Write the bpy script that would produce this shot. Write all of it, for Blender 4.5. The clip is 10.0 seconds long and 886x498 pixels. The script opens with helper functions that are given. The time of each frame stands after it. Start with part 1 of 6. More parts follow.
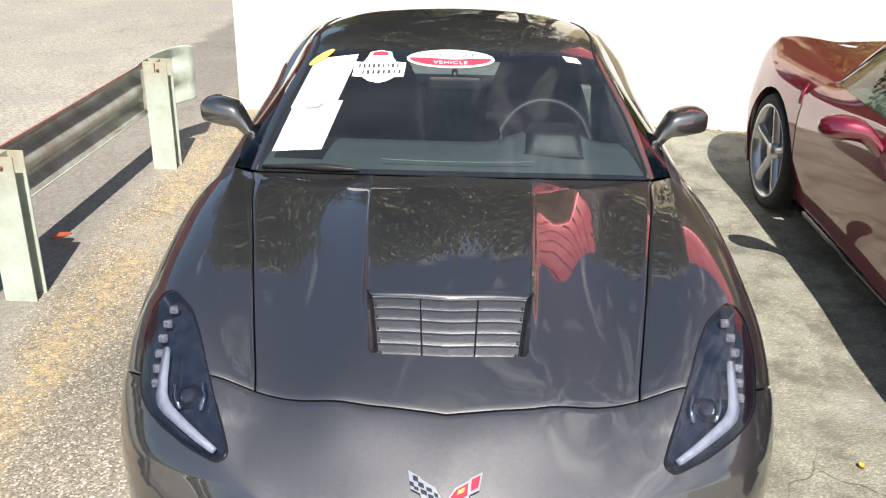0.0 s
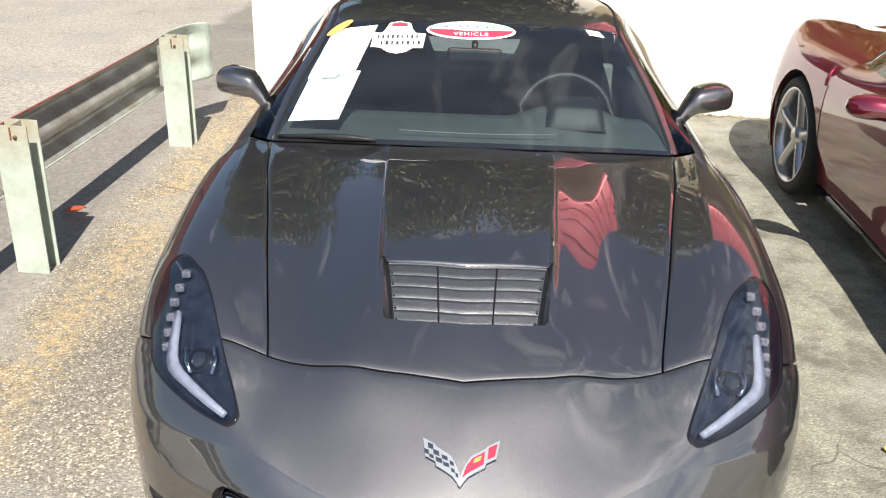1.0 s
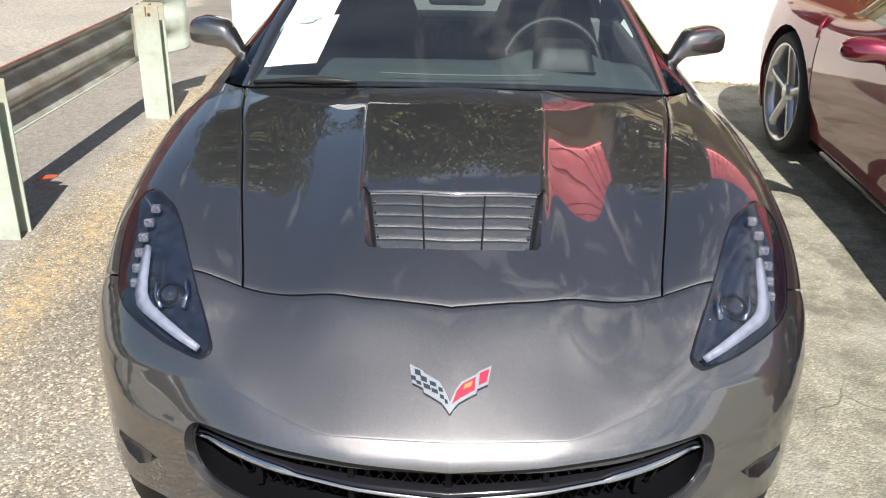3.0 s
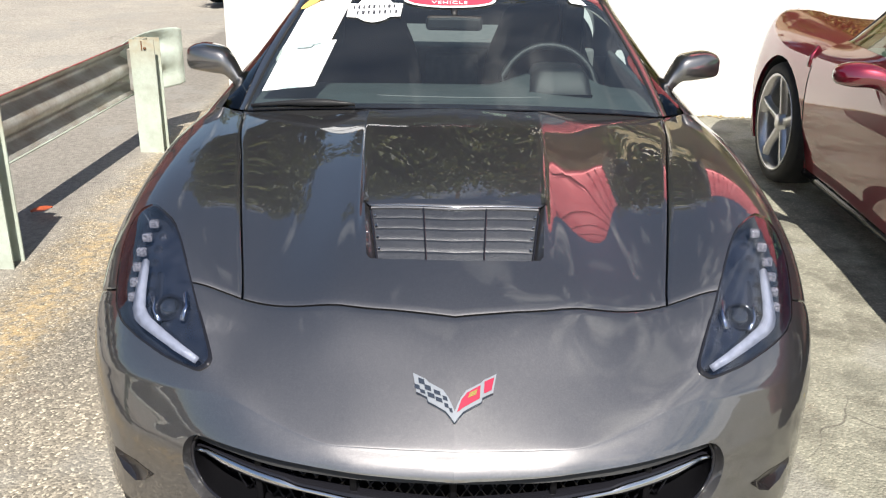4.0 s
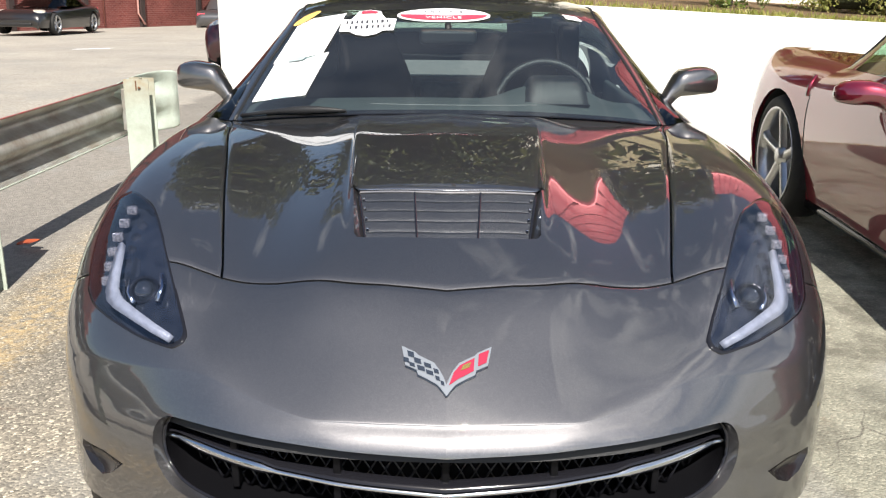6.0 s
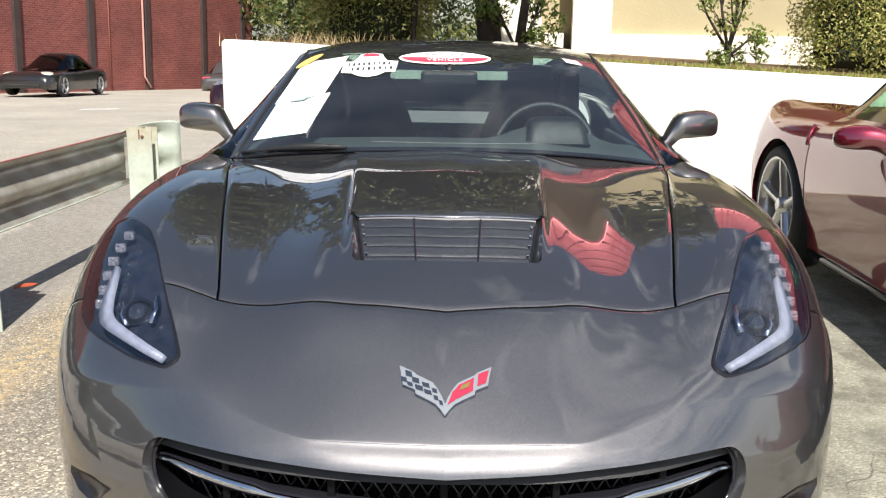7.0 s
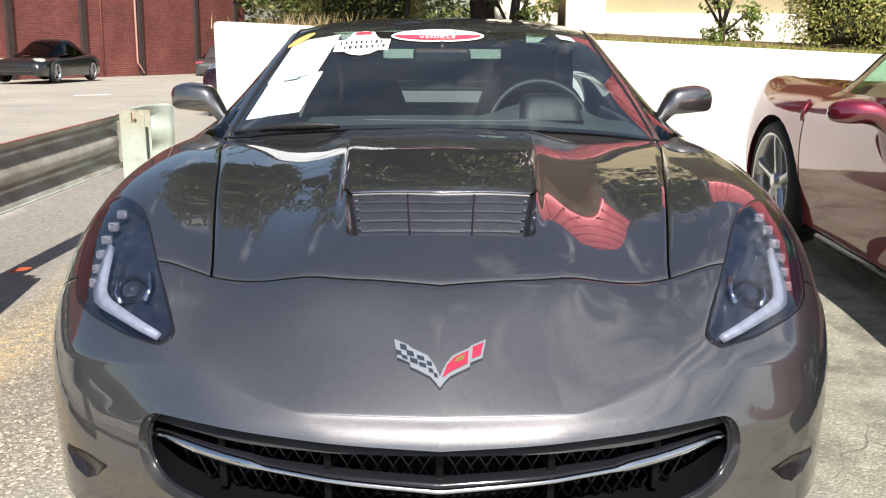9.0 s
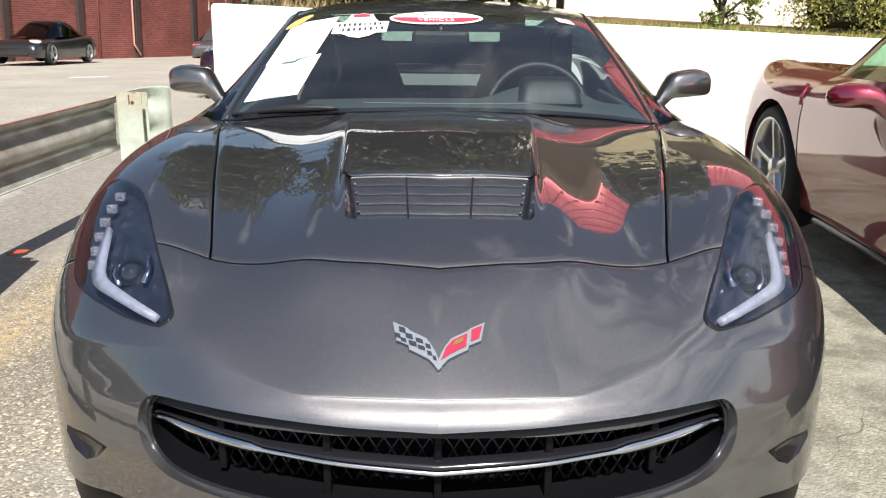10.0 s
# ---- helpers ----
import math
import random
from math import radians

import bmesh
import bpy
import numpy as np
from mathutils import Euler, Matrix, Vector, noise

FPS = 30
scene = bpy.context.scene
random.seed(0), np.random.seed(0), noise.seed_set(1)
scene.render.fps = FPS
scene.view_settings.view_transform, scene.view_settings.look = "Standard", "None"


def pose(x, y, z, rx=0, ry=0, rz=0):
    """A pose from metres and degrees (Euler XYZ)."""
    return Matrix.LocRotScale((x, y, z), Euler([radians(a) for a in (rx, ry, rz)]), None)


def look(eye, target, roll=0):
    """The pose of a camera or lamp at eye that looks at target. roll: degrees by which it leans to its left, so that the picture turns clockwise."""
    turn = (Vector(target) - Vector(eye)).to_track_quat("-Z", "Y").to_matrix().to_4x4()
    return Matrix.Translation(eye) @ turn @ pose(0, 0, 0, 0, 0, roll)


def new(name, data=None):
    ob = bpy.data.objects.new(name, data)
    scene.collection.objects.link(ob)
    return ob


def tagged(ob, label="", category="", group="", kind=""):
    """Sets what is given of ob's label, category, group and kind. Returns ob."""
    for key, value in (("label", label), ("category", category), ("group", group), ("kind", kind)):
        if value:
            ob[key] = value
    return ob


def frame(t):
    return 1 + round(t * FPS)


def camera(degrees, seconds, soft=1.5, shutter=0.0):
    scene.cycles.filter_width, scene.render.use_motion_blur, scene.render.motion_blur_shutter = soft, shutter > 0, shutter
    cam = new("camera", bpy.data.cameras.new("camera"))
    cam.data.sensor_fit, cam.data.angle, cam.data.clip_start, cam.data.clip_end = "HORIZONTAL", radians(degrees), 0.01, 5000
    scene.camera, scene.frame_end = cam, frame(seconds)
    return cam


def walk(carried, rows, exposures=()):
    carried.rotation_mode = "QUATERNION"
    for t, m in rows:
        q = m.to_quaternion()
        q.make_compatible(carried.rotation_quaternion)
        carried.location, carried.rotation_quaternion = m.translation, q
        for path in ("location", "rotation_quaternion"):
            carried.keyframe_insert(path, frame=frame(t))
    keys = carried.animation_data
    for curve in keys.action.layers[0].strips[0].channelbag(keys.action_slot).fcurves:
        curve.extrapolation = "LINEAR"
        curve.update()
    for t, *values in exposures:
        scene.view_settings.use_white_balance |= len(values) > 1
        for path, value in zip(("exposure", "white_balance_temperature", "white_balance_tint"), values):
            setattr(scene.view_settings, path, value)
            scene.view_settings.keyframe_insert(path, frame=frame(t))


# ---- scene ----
from mathutils.bvhtree import BVHTree

cam = camera(51.5, 10.0, soft=1.2)
PATH = [
    (0, (-0.002, -1.566, 1.933), (-0.017, 0.261, 1.12), 1.2),
    (0.5, (-0.006, -1.554, 1.887), (-0.036, 0.273, 1.074), 1.6),
    (1, (-0.012, -1.538, 1.842), (-0.057, 0.283, 1.015), 1.7),
    (1.5, (-0.003, -1.514, 1.787), (-0.036, 0.303, 0.952), 1.9),
    (2, (0.014, -1.492, 1.731), (-0.004, 0.326, 0.899), 0.9),
    (2.5, (0.009, -1.488, 1.674), (-0.009, 0.323, 0.826), 1.0),
    (4, (-0.028, -1.506, 1.549), (-0.028, 0.352, 0.809), 0.9),
    (4.5, (-0.021, -1.501, 1.498), (0.006, 0.372, 0.796), 0.7),
    (5, (-0.011, -1.483, 1.437), (0.017, 0.4, 0.765), -0.6),
    (5.5, (-0.009, -1.475, 1.372), (0.001, 0.418, 0.727), 0.1),
    (7, (-0.004, -1.47, 1.216), (-0.009, 0.479, 0.766), 0.9),
    (7.5, (0.0, -1.476, 1.206), (0.005, 0.476, 0.771), -0.3),
    (8, (0.005, -1.476, 1.202), (0.01, 0.472, 0.746), -0.4),
    (8.5, (0.004, -1.474, 1.2), (0.011, 0.47, 0.732), -0.2),
    (9, (0.002, -1.473, 1.197), (0.005, 0.468, 0.712), 0.3),
    (9.5, (0.001, -1.473, 1.196), (0.003, 0.461, 0.686), 0.4),
    (10, (-0.001, -1.474, 1.196), (0.008, 0.457, 0.677), 0.5),
]
walk(cam, [(t, look(eye, target, roll)) for t, eye, target, roll in PATH], exposures=[(0.0, 0.6), (10.0, 0.6)])

# ---- light ----
SUN = Vector((0.07, -0.64, 0.76)).normalized()
world = bpy.data.worlds.new("sky")
scene.world = world
world.use_nodes = True
wn = world.node_tree.nodes
wl = world.node_tree.links
sky = wn.new("ShaderNodeTexSky")
sky.sky_type = "NISHITA"
sky.sun_disc = False
sky.sun_elevation = math.asin(SUN.z)
sky.sun_rotation = math.atan2(SUN.x, SUN.y)
bg = wn["Background"]
bg.inputs["Strength"].default_value = 0.080
# thin streaky clouds over the clear sky
tc = wn.new("ShaderNodeTexCoord")
cm = wn.new("ShaderNodeMapping")
cm.inputs["Location"].default_value = (0.7, 5.2, 2.0)
cm.inputs["Rotation"].default_value = (0.0, 0.0, radians(35))
cm.inputs["Scale"].default_value = (3.2, 1.3, 2.0)
cn = wn.new("ShaderNodeTexNoise")
cn.inputs["Scale"].default_value = 2.8
cn.inputs["Detail"].default_value = 8
cn.inputs["Distortion"].default_value = 0.5
cr = wn.new("ShaderNodeValToRGB")
cr.color_ramp.elements[0].position = 0.56
cr.color_ramp.elements[1].position = 0.84
cx = wn.new("ShaderNodeMix")
cx.data_type = "RGBA"
cx.inputs[7].default_value = (9.5, 9.6, 9.8, 1)
wl.new(tc.outputs["Generated"], cm.inputs["Vector"])
wl.new(cm.outputs[0], cn.inputs["Vector"])
# the clouds gather towards one side
cs, ca = wn.new("ShaderNodeSeparateXYZ"), wn.new("ShaderNodeMath")
ca.operation = "MULTIPLY_ADD"
ca.inputs[1].default_value = 0.2
wl.new(tc.outputs["Generated"], cs.inputs[0])
wl.new(cs.outputs[0], ca.inputs[0])
wl.new(cn.outputs["Fac"], ca.inputs[2])
wl.new(ca.outputs[0], cr.inputs["Fac"])
wl.new(cr.outputs["Color"], cx.inputs[0])
wl.new(sky.outputs[0], cx.inputs[6])
wl.new(cx.outputs[2], bg.inputs["Color"])
lamp = bpy.data.lights.new("sun", "SUN")
lamp.energy, lamp.angle, lamp.color = 5.9, radians(0.5), (1.0, 0.94, 0.85)
new("sun", lamp).matrix_world = look(SUN * 30, (0, 0, 0))


# ---- materials ----
def material(name, color, rough=0.5, metal=0.0, coat=0.0, spec=0.5, vary=0.0, scale=8.0, bump=0.0, bump_scale=60.0, second=None, detail=6.0):
    """A principled surface; vary blends towards a second colour by noise, bump adds fine relief."""
    m = bpy.data.materials.new(name)
    m.use_nodes = True
    n, l = m.node_tree.nodes, m.node_tree.links
    p = n["Principled BSDF"]
    p.inputs["Base Color"].default_value = (*color, 1)
    p.inputs["Roughness"].default_value = rough
    p.inputs["Metallic"].default_value = metal
    p.inputs["Coat Weight"].default_value = coat
    p.inputs["Coat Roughness"].default_value = 0.01
    p.inputs["Coat IOR"].default_value = 1.6
    p.inputs["Specular IOR Level"].default_value = spec
    if vary or bump:
        co = n.new("ShaderNodeTexCoord")
    if vary:
        t = n.new("ShaderNodeTexNoise")
        t.inputs["Scale"].default_value = scale
        t.inputs["Detail"].default_value = detail
        t.inputs["Roughness"].default_value = 0.65
        l.new(co.outputs["Object"], t.inputs["Vector"])
        r = n.new("ShaderNodeValToRGB")
        r.color_ramp.elements[0].position = 0.35
        r.color_ramp.elements[1].position = 0.7
        l.new(t.outputs["Fac"], r.inputs["Fac"])
        x = n.new("ShaderNodeMix")
        x.data_type = "RGBA"
        x.inputs[6].default_value = (*color, 1)
        x.inputs[7].default_value = (*(second or [c * (1 - vary) for c in color]), 1)
        l.new(r.outputs["Color"], x.inputs[0])
        l.new(x.outputs[2], p.inputs["Base Color"])
    if bump:
        b = n.new("ShaderNodeTexNoise")
        b.inputs["Scale"].default_value = bump_scale
        b.inputs["Detail"].default_value = 8
        l.new(co.outputs["Object"], b.inputs["Vector"])
        k = n.new("ShaderNodeBump")
        k.inputs["Strength"].default_value = bump
        k.inputs["Distance"].default_value = 0.01
        l.new(b.outputs["Fac"], k.inputs["Height"])
        l.new(k.outputs[0], p.inputs["Normal"])
    return m


def glass(name, tint, haze=0.0, ior=1.5):
    """Thin tinted pane: a clear tint with a mirror-like coat that follows Fresnel, and a pale film for dust and
    painted-in haze.
    """
    m = bpy.data.materials.new(name)
    m.use_nodes = True
    n, l = m.node_tree.nodes, m.node_tree.links
    for q in list(n):
        if q.type != "OUTPUT_MATERIAL":
            n.remove(q)
    out = [q for q in n if q.type == "OUTPUT_MATERIAL"][0]
    a, g, x, f = n.new("ShaderNodeBsdfTransparent"), n.new("ShaderNodeBsdfGlossy"), n.new("ShaderNodeMixShader"), n.new("ShaderNodeLayerWeight")
    k, r = n.new("ShaderNodeMath"), n.new("ShaderNodeMapRange")
    a.inputs["Color"].default_value = (*tint, 1)
    g.inputs["Roughness"].default_value = 0.01
    f.inputs["Blend"].default_value = 0.5
    k.operation = "POWER"
    k.inputs[1].default_value = 4.0
    r.inputs[3].default_value, r.inputs[4].default_value = ((ior - 1) / (ior + 1)) ** 2, 1.0
    l.new(f.outputs["Facing"], k.inputs[0])
    l.new(k.outputs[0], r.inputs[0])
    l.new(r.outputs[0], x.inputs[0])
    l.new(a.outputs[0], x.inputs[1])
    l.new(g.outputs[0], x.inputs[2])
    # Pale diffuse film: some dust, and reflected sky haze painted into the pane
    d, y, t, w = n.new("ShaderNodeBsdfDiffuse"), n.new("ShaderNodeMixShader"), n.new("ShaderNodeTexNoise"), n.new("ShaderNodeMath")
    t.inputs["Scale"].default_value, t.inputs["Detail"].default_value = 5.0, 6.0
    d.inputs["Color"].default_value = (0.7, 0.72, 0.72, 1)
    w.operation = "MULTIPLY"
    w.inputs[1].default_value = haze * 2
    l.new(t.outputs["Fac"], w.inputs[0])
    l.new(w.outputs[0], y.inputs[0])
    l.new(x.outputs[0], y.inputs[1])
    l.new(d.outputs[0], y.inputs[2])
    l.new(y.outputs[0], out.inputs["Surface"])
    return m


def paint(name, color, flake, rough=0.38, metal=0.75, coat_ior=1.7, sparkle=0.35):
    """Metallic car paint: flakes that vary in tone under a clear coat, with a little dust."""
    m = material(name, color, rough, metal, 1.0)
    n, l = m.node_tree.nodes, m.node_tree.links
    p = n["Principled BSDF"]
    co = n.new("ShaderNodeTexCoord")
    v = n.new("ShaderNodeTexVoronoi")
    v.inputs["Scale"].default_value = 1600
    l.new(co.outputs["Object"], v.inputs["Vector"])
    x = n.new("ShaderNodeMix")
    x.data_type = "RGBA"
    x.inputs[6].default_value = (*color, 1)
    x.inputs[7].default_value = (*flake, 1)
    s = n.new("ShaderNodeSeparateColor")
    l.new(v.outputs["Color"], s.inputs[0])
    w = n.new("ShaderNodeMath")
    w.operation = "POWER"
    w.inputs[1].default_value = 3
    l.new(s.outputs[0], w.inputs[0])
    l.new(w.outputs[0], x.inputs[0])
    l.new(x.outputs[2], p.inputs["Base Color"])
    d = n.new("ShaderNodeTexNoise")
    d.inputs["Scale"].default_value = 5
    d.inputs["Detail"].default_value = 9
    l.new(co.outputs["Object"], d.inputs["Vector"])
    r = n.new("ShaderNodeMapRange")
    r.inputs[1].default_value, r.inputs[2].default_value = 0.3, 0.8
    r.inputs[3].default_value, r.inputs[4].default_value = 0.0, 0.012
    l.new(d.outputs["Fac"], r.inputs[0])
    l.new(r.outputs[0], p.inputs["Coat Roughness"])
    p.inputs["Coat IOR"].default_value = coat_ior
    p.inputs["Specular Tint"].default_value = (0.35, 0.35, 0.36, 1)
    # flakes lie a little askew under the smooth coat
    geo, sub, mul, add = n.new("ShaderNodeNewGeometry"), n.new("ShaderNodeVectorMath"), n.new("ShaderNodeVectorMath"), n.new("ShaderNodeVectorMath")
    fl = n.new("ShaderNodeTexVoronoi")
    fl.inputs["Scale"].default_value = 1100
    l.new(co.outputs["Object"], fl.inputs["Vector"])
    sub.operation, mul.operation, add.operation = "SUBTRACT", "SCALE", "ADD"
    sub.inputs[1].default_value = (0.5, 0.5, 0.5)
    mul.inputs["Scale"].default_value = sparkle
    l.new(fl.outputs["Color"], sub.inputs[0])
    l.new(sub.outputs[0], mul.inputs[0])
    l.new(mul.outputs[0], add.inputs[0])
    l.new(geo.outputs["Normal"], add.inputs[1])
    nn = n.new("ShaderNodeVectorMath")
    nn.operation = "NORMALIZE"
    l.new(add.outputs[0], nn.inputs[0])
    l.new(nn.outputs[0], p.inputs["Normal"])
    return m


PAINT_GREY = paint("grey_metallic_paint", (0.112, 0.1095, 0.114), (0.21, 0.205, 0.211), 0.46, 0.95, 2.15, 0.06)
PAINT_RED = paint("red_metallic_paint", (0.17, 0.003, 0.017), (0.25, 0.005, 0.027), 0.36, 0.5, 2.3, 0.03)
PAINT_BLACK = material("black_car_paint", (0.008, 0.008, 0.009), 0.3, 0.0, 1.0, 0.4)
PAINT_SILVER = material("dark_silver_paint", (0.10, 0.10, 0.105), 0.35, 0.6, 1.0)
PAINT_MAROON = material("dark_maroon_paint", (0.035, 0.005, 0.008), 0.35, 0.3, 1.0)
BLACK_GLOSS = material("black_gloss_plastic", (0.01, 0.01, 0.013), 0.08)
DUCT_DARK = material("smoked_plastic", (0.014, 0.012, 0.013), 0.25, 0.0, 0.3, vary=0.3)
GRILLE_BLACK = material("deep_black_grille", (0.004, 0.004, 0.005), 0.5, spec=0.12)
BLACK_MATT = material("black_plastic", (0.014, 0.014, 0.015), 0.45, bump=0.2, bump_scale=400)
RUBBER = material("black_rubber", (0.016, 0.016, 0.016), 0.75, vary=0.4, scale=20)
LOUVRE = paint("flaked_louvre_paint", (0.085, 0.088, 0.095), (0.30, 0.30, 0.31), 0.42, 0.96, 1.5, 0.3)
CHROME = material("satin_chrome", (0.62, 0.64, 0.68), 0.12, 1.0)
ALLOY = material("silver_alloy", (0.55, 0.55, 0.56), 0.28, 0.9, vary=0.15, scale=20)
HOUSING = material("lamp_housing", (0.014, 0.018, 0.028), 0.25, 0.4, 0.4, vary=0.6, scale=14, second=(0.05, 0.055, 0.07))
LIGHT_GUIDE = material("frosted_light_guide", (0.34, 0.35, 0.40), 0.3, coat=0.8, vary=0.3, scale=45, bump=0.3, bump_scale=150)
LENS_CLEAR = material("faceted_clear_lens", (0.66, 0.61, 0.63), 0.12, 0.5, 1.0, vary=0.85, scale=160, bump=1.0, bump_scale=220)
LENS_BRIGHT = material("bright_lamp_glass", (0.75, 0.72, 0.62), 0.15, 0.3, 1.0)
LAMP_GLASS = glass("clear_lamp_cover", (0.74, 0.79, 0.90), ior=1.85)
WINDSCREEN = glass("tinted_windscreen", (0.50, 0.62, 0.63), 0.014, ior=2.1)
HATCH_GLASS = glass("green_hatch_glass", (0.72, 0.92, 0.76), ior=1.6)
DARK_GLASS = glass("dark_tinted_glass", (0.05, 0.06, 0.06), ior=1.6)
SIDE_GLASS = glass("green_side_glass", (0.62, 0.86, 0.70), ior=1.6)
INTERIOR = material("charcoal_interior", (0.07, 0.082, 0.082), 0.6, vary=0.3, scale=6, bump=0.3, bump_scale=300)
SEAT_LEATHER = material("black_leather", (0.008, 0.009, 0.011), 0.6, spec=0.15, vary=0.3, scale=10, bump=0.2, bump_scale=200)
CARPET = material("grey_cargo_trim", (0.22, 0.22, 0.22), 0.9, vary=0.3, scale=30)
PAPER = material("white_paper", (0.82, 0.83, 0.84), 0.7, vary=0.06, scale=6)
STICKER_YELLOW = material("yellow_sticker", (0.80, 0.50, 0.14), 0.5, vary=0.15, scale=12)
STICKER_RED = material("red_print", (0.62, 0.05, 0.09), 0.5, vary=0.2, scale=30)
STICKER_DARK = material("dark_print", (0.05, 0.05, 0.06), 0.5)
STICKER_GREY = material("grey_green_print", (0.35, 0.42, 0.42), 0.5)
BADGE_SILVER = material("brushed_silver_badge", (0.25, 0.27, 0.30), 0.35, 0.35, 0.6)
ENAMEL_RED = material("red_enamel", (0.36, 0.03, 0.06), 0.2, 0.1, 1.0)
ENAMEL_DARK = material("dark_blue_enamel", (0.025, 0.032, 0.045), 0.2, 0.0, 1.0)
GOLD = material("gold_plating", (0.8, 0.55, 0.18), 0.25, 0.9)
GALVANISED = material("weathered_galvanised_steel", (0.46, 0.47, 0.45), 0.45, 0.45, vary=0.5, scale=5, bump=0.25, bump_scale=40, second=(0.27, 0.235, 0.19), detail=9)
POST_STEEL = material("pale_zinc_post", (0.50, 0.57, 0.50), 0.55, 0.15, vary=0.4, scale=9, bump=0.2, bump_scale=50, second=(0.38, 0.41, 0.35))
END_STEEL = material("pale_zinc_sheet", (0.50, 0.57, 0.50), 0.55, 0.15, vary=0.4, scale=9, bump=0.2, bump_scale=50, second=(0.38, 0.41, 0.35))
RUST = material("rusty_steel", (0.20, 0.10, 0.05), 0.8, 0.1, vary=0.5, scale=25, bump=0.5, bump_scale=90)
RAIL_RED = material("flaking_red_paint", (0.36, 0.05, 0.05), 0.6, vary=0.6, scale=18, bump=0.4, bump_scale=80, second=(0.25, 0.19, 0.16))
WHITEWASH = material("white_painted_masonry", (0.80, 0.79, 0.76), 0.75, vary=0.10, scale=2.5, bump=0.35, bump_scale=35)
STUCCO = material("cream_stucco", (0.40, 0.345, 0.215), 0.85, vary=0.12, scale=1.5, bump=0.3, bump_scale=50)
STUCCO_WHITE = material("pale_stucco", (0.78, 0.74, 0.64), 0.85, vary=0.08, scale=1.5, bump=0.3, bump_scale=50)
ROOF_RED = material("red_enamelled_metal", (0.66, 0.17, 0.19), 0.4, 0.2, 0.5, vary=0.35, scale=1.6, bump=0.15, bump_scale=5, second=(0.50, 0.06, 0.08))
BARK = material("dark_bark", (0.06, 0.045, 0.035), 0.9, vary=0.6, scale=12, bump=1.0, bump_scale=35)
SOIL = material("brown_mulch", (0.16, 0.10, 0.05), 0.95, vary=0.5, scale=15, bump=1.0, bump_scale=40)


def rusty_head(m, z0, z1):
    """Brown rust over the top of a post, broken up by noise, that thins out downwards."""
    n, l = m.node_tree.nodes, m.node_tree.links
    p = n["Principled BSDF"]
    old = p.inputs["Base Color"].links[0].from_socket
    co, xyz, t = n.new("ShaderNodeTexCoord"), n.new("ShaderNodeSeparateXYZ"), n.new("ShaderNodeTexNoise")
    t.inputs["Scale"].default_value, t.inputs["Detail"].default_value = 22, 8
    l.new(co.outputs["Object"], xyz.inputs[0])
    l.new(co.outputs["Object"], t.inputs["Vector"])
    r, k, x = n.new("ShaderNodeMapRange"), n.new("ShaderNodeMath"), n.new("ShaderNodeMix")
    r.inputs[1].default_value, r.inputs[2].default_value = z0, z1
    r.inputs[4].default_value = 1.15
    k.operation, k.use_clamp, x.data_type = "MULTIPLY", True, "RGBA"
    l.new(xyz.outputs[2], r.inputs[0])
    l.new(r.outputs[0], k.inputs[0])
    l.new(t.outputs["Fac"], k.inputs[1])
    l.new(k.outputs[0], x.inputs[0])
    l.new(old, x.inputs[6])
    x.inputs[7].default_value = (0.36, 0.26, 0.15, 1)
    l.new(x.outputs[2], p.inputs["Base Color"])


rusty_head(POST_STEEL, 0.50, 0.70)


def foliage(name, dark, light, gold):
    """Leaves whose colour differs from leaf to leaf; a little light passes through."""
    m = material(name, dark, 0.45)
    n, l = m.node_tree.nodes, m.node_tree.links
    p = n["Principled BSDF"]
    g = n.new("ShaderNodeNewGeometry")
    r = n.new("ShaderNodeValToRGB")
    r.color_ramp.elements[0].color = (*dark, 1)
    r.color_ramp.elements[1].color = (*gold, 1)
    e = r.color_ramp.elements.new(0.6)
    e.color = (*light, 1)
    l.new(g.outputs["Random Per Island"], r.inputs["Fac"])
    l.new(r.outputs["Color"], p.inputs["Base Color"])
    t = n.new("ShaderNodeBsdfTranslucent")
    l.new(r.outputs["Color"], t.inputs["Color"])
    x = n.new("ShaderNodeMixShader")
    x.inputs[0].default_value = 0.3
    l.new(p.outputs[0], x.inputs[1])
    l.new(t.outputs[0], x.inputs[2])
    l.new(x.outputs[0], [q for q in n if q.type == "OUTPUT_MATERIAL"][0].inputs["Surface"])
    return m


LEAF_HEDGE = foliage("hedge_leaves", (0.14, 0.17, 0.035), (0.33, 0.34, 0.09), (0.52, 0.45, 0.18))
LEAF_TREE = foliage("tree_leaves", (0.045, 0.07, 0.015), (0.10, 0.13, 0.03), (0.26, 0.24, 0.08))
LEAF_CROWN = foliage("crown_leaves", (0.016, 0.026, 0.007), (0.05, 0.068, 0.014), (0.13, 0.135, 0.035))
LEAF_BRIGHT = foliage("young_leaves", (0.08, 0.13, 0.02), (0.15, 0.22, 0.04), (0.25, 0.26, 0.06))
LEAF_RED = foliage("red_leaf", (0.45, 0.10, 0.04), (0.45, 0.10, 0.04), (0.5, 0.14, 0.06))
LEAF_YELLOW = foliage("yellow_leaf", (0.55, 0.40, 0.06), (0.55, 0.42, 0.08), (0.6, 0.45, 0.1))
GRASS = foliage("grass_blades", (0.16, 0.20, 0.03), (0.30, 0.32, 0.07), (0.45, 0.38, 0.14))
STRAW = foliage("dry_grass", (0.35, 0.26, 0.13), (0.45, 0.35, 0.18), (0.5, 0.4, 0.2))


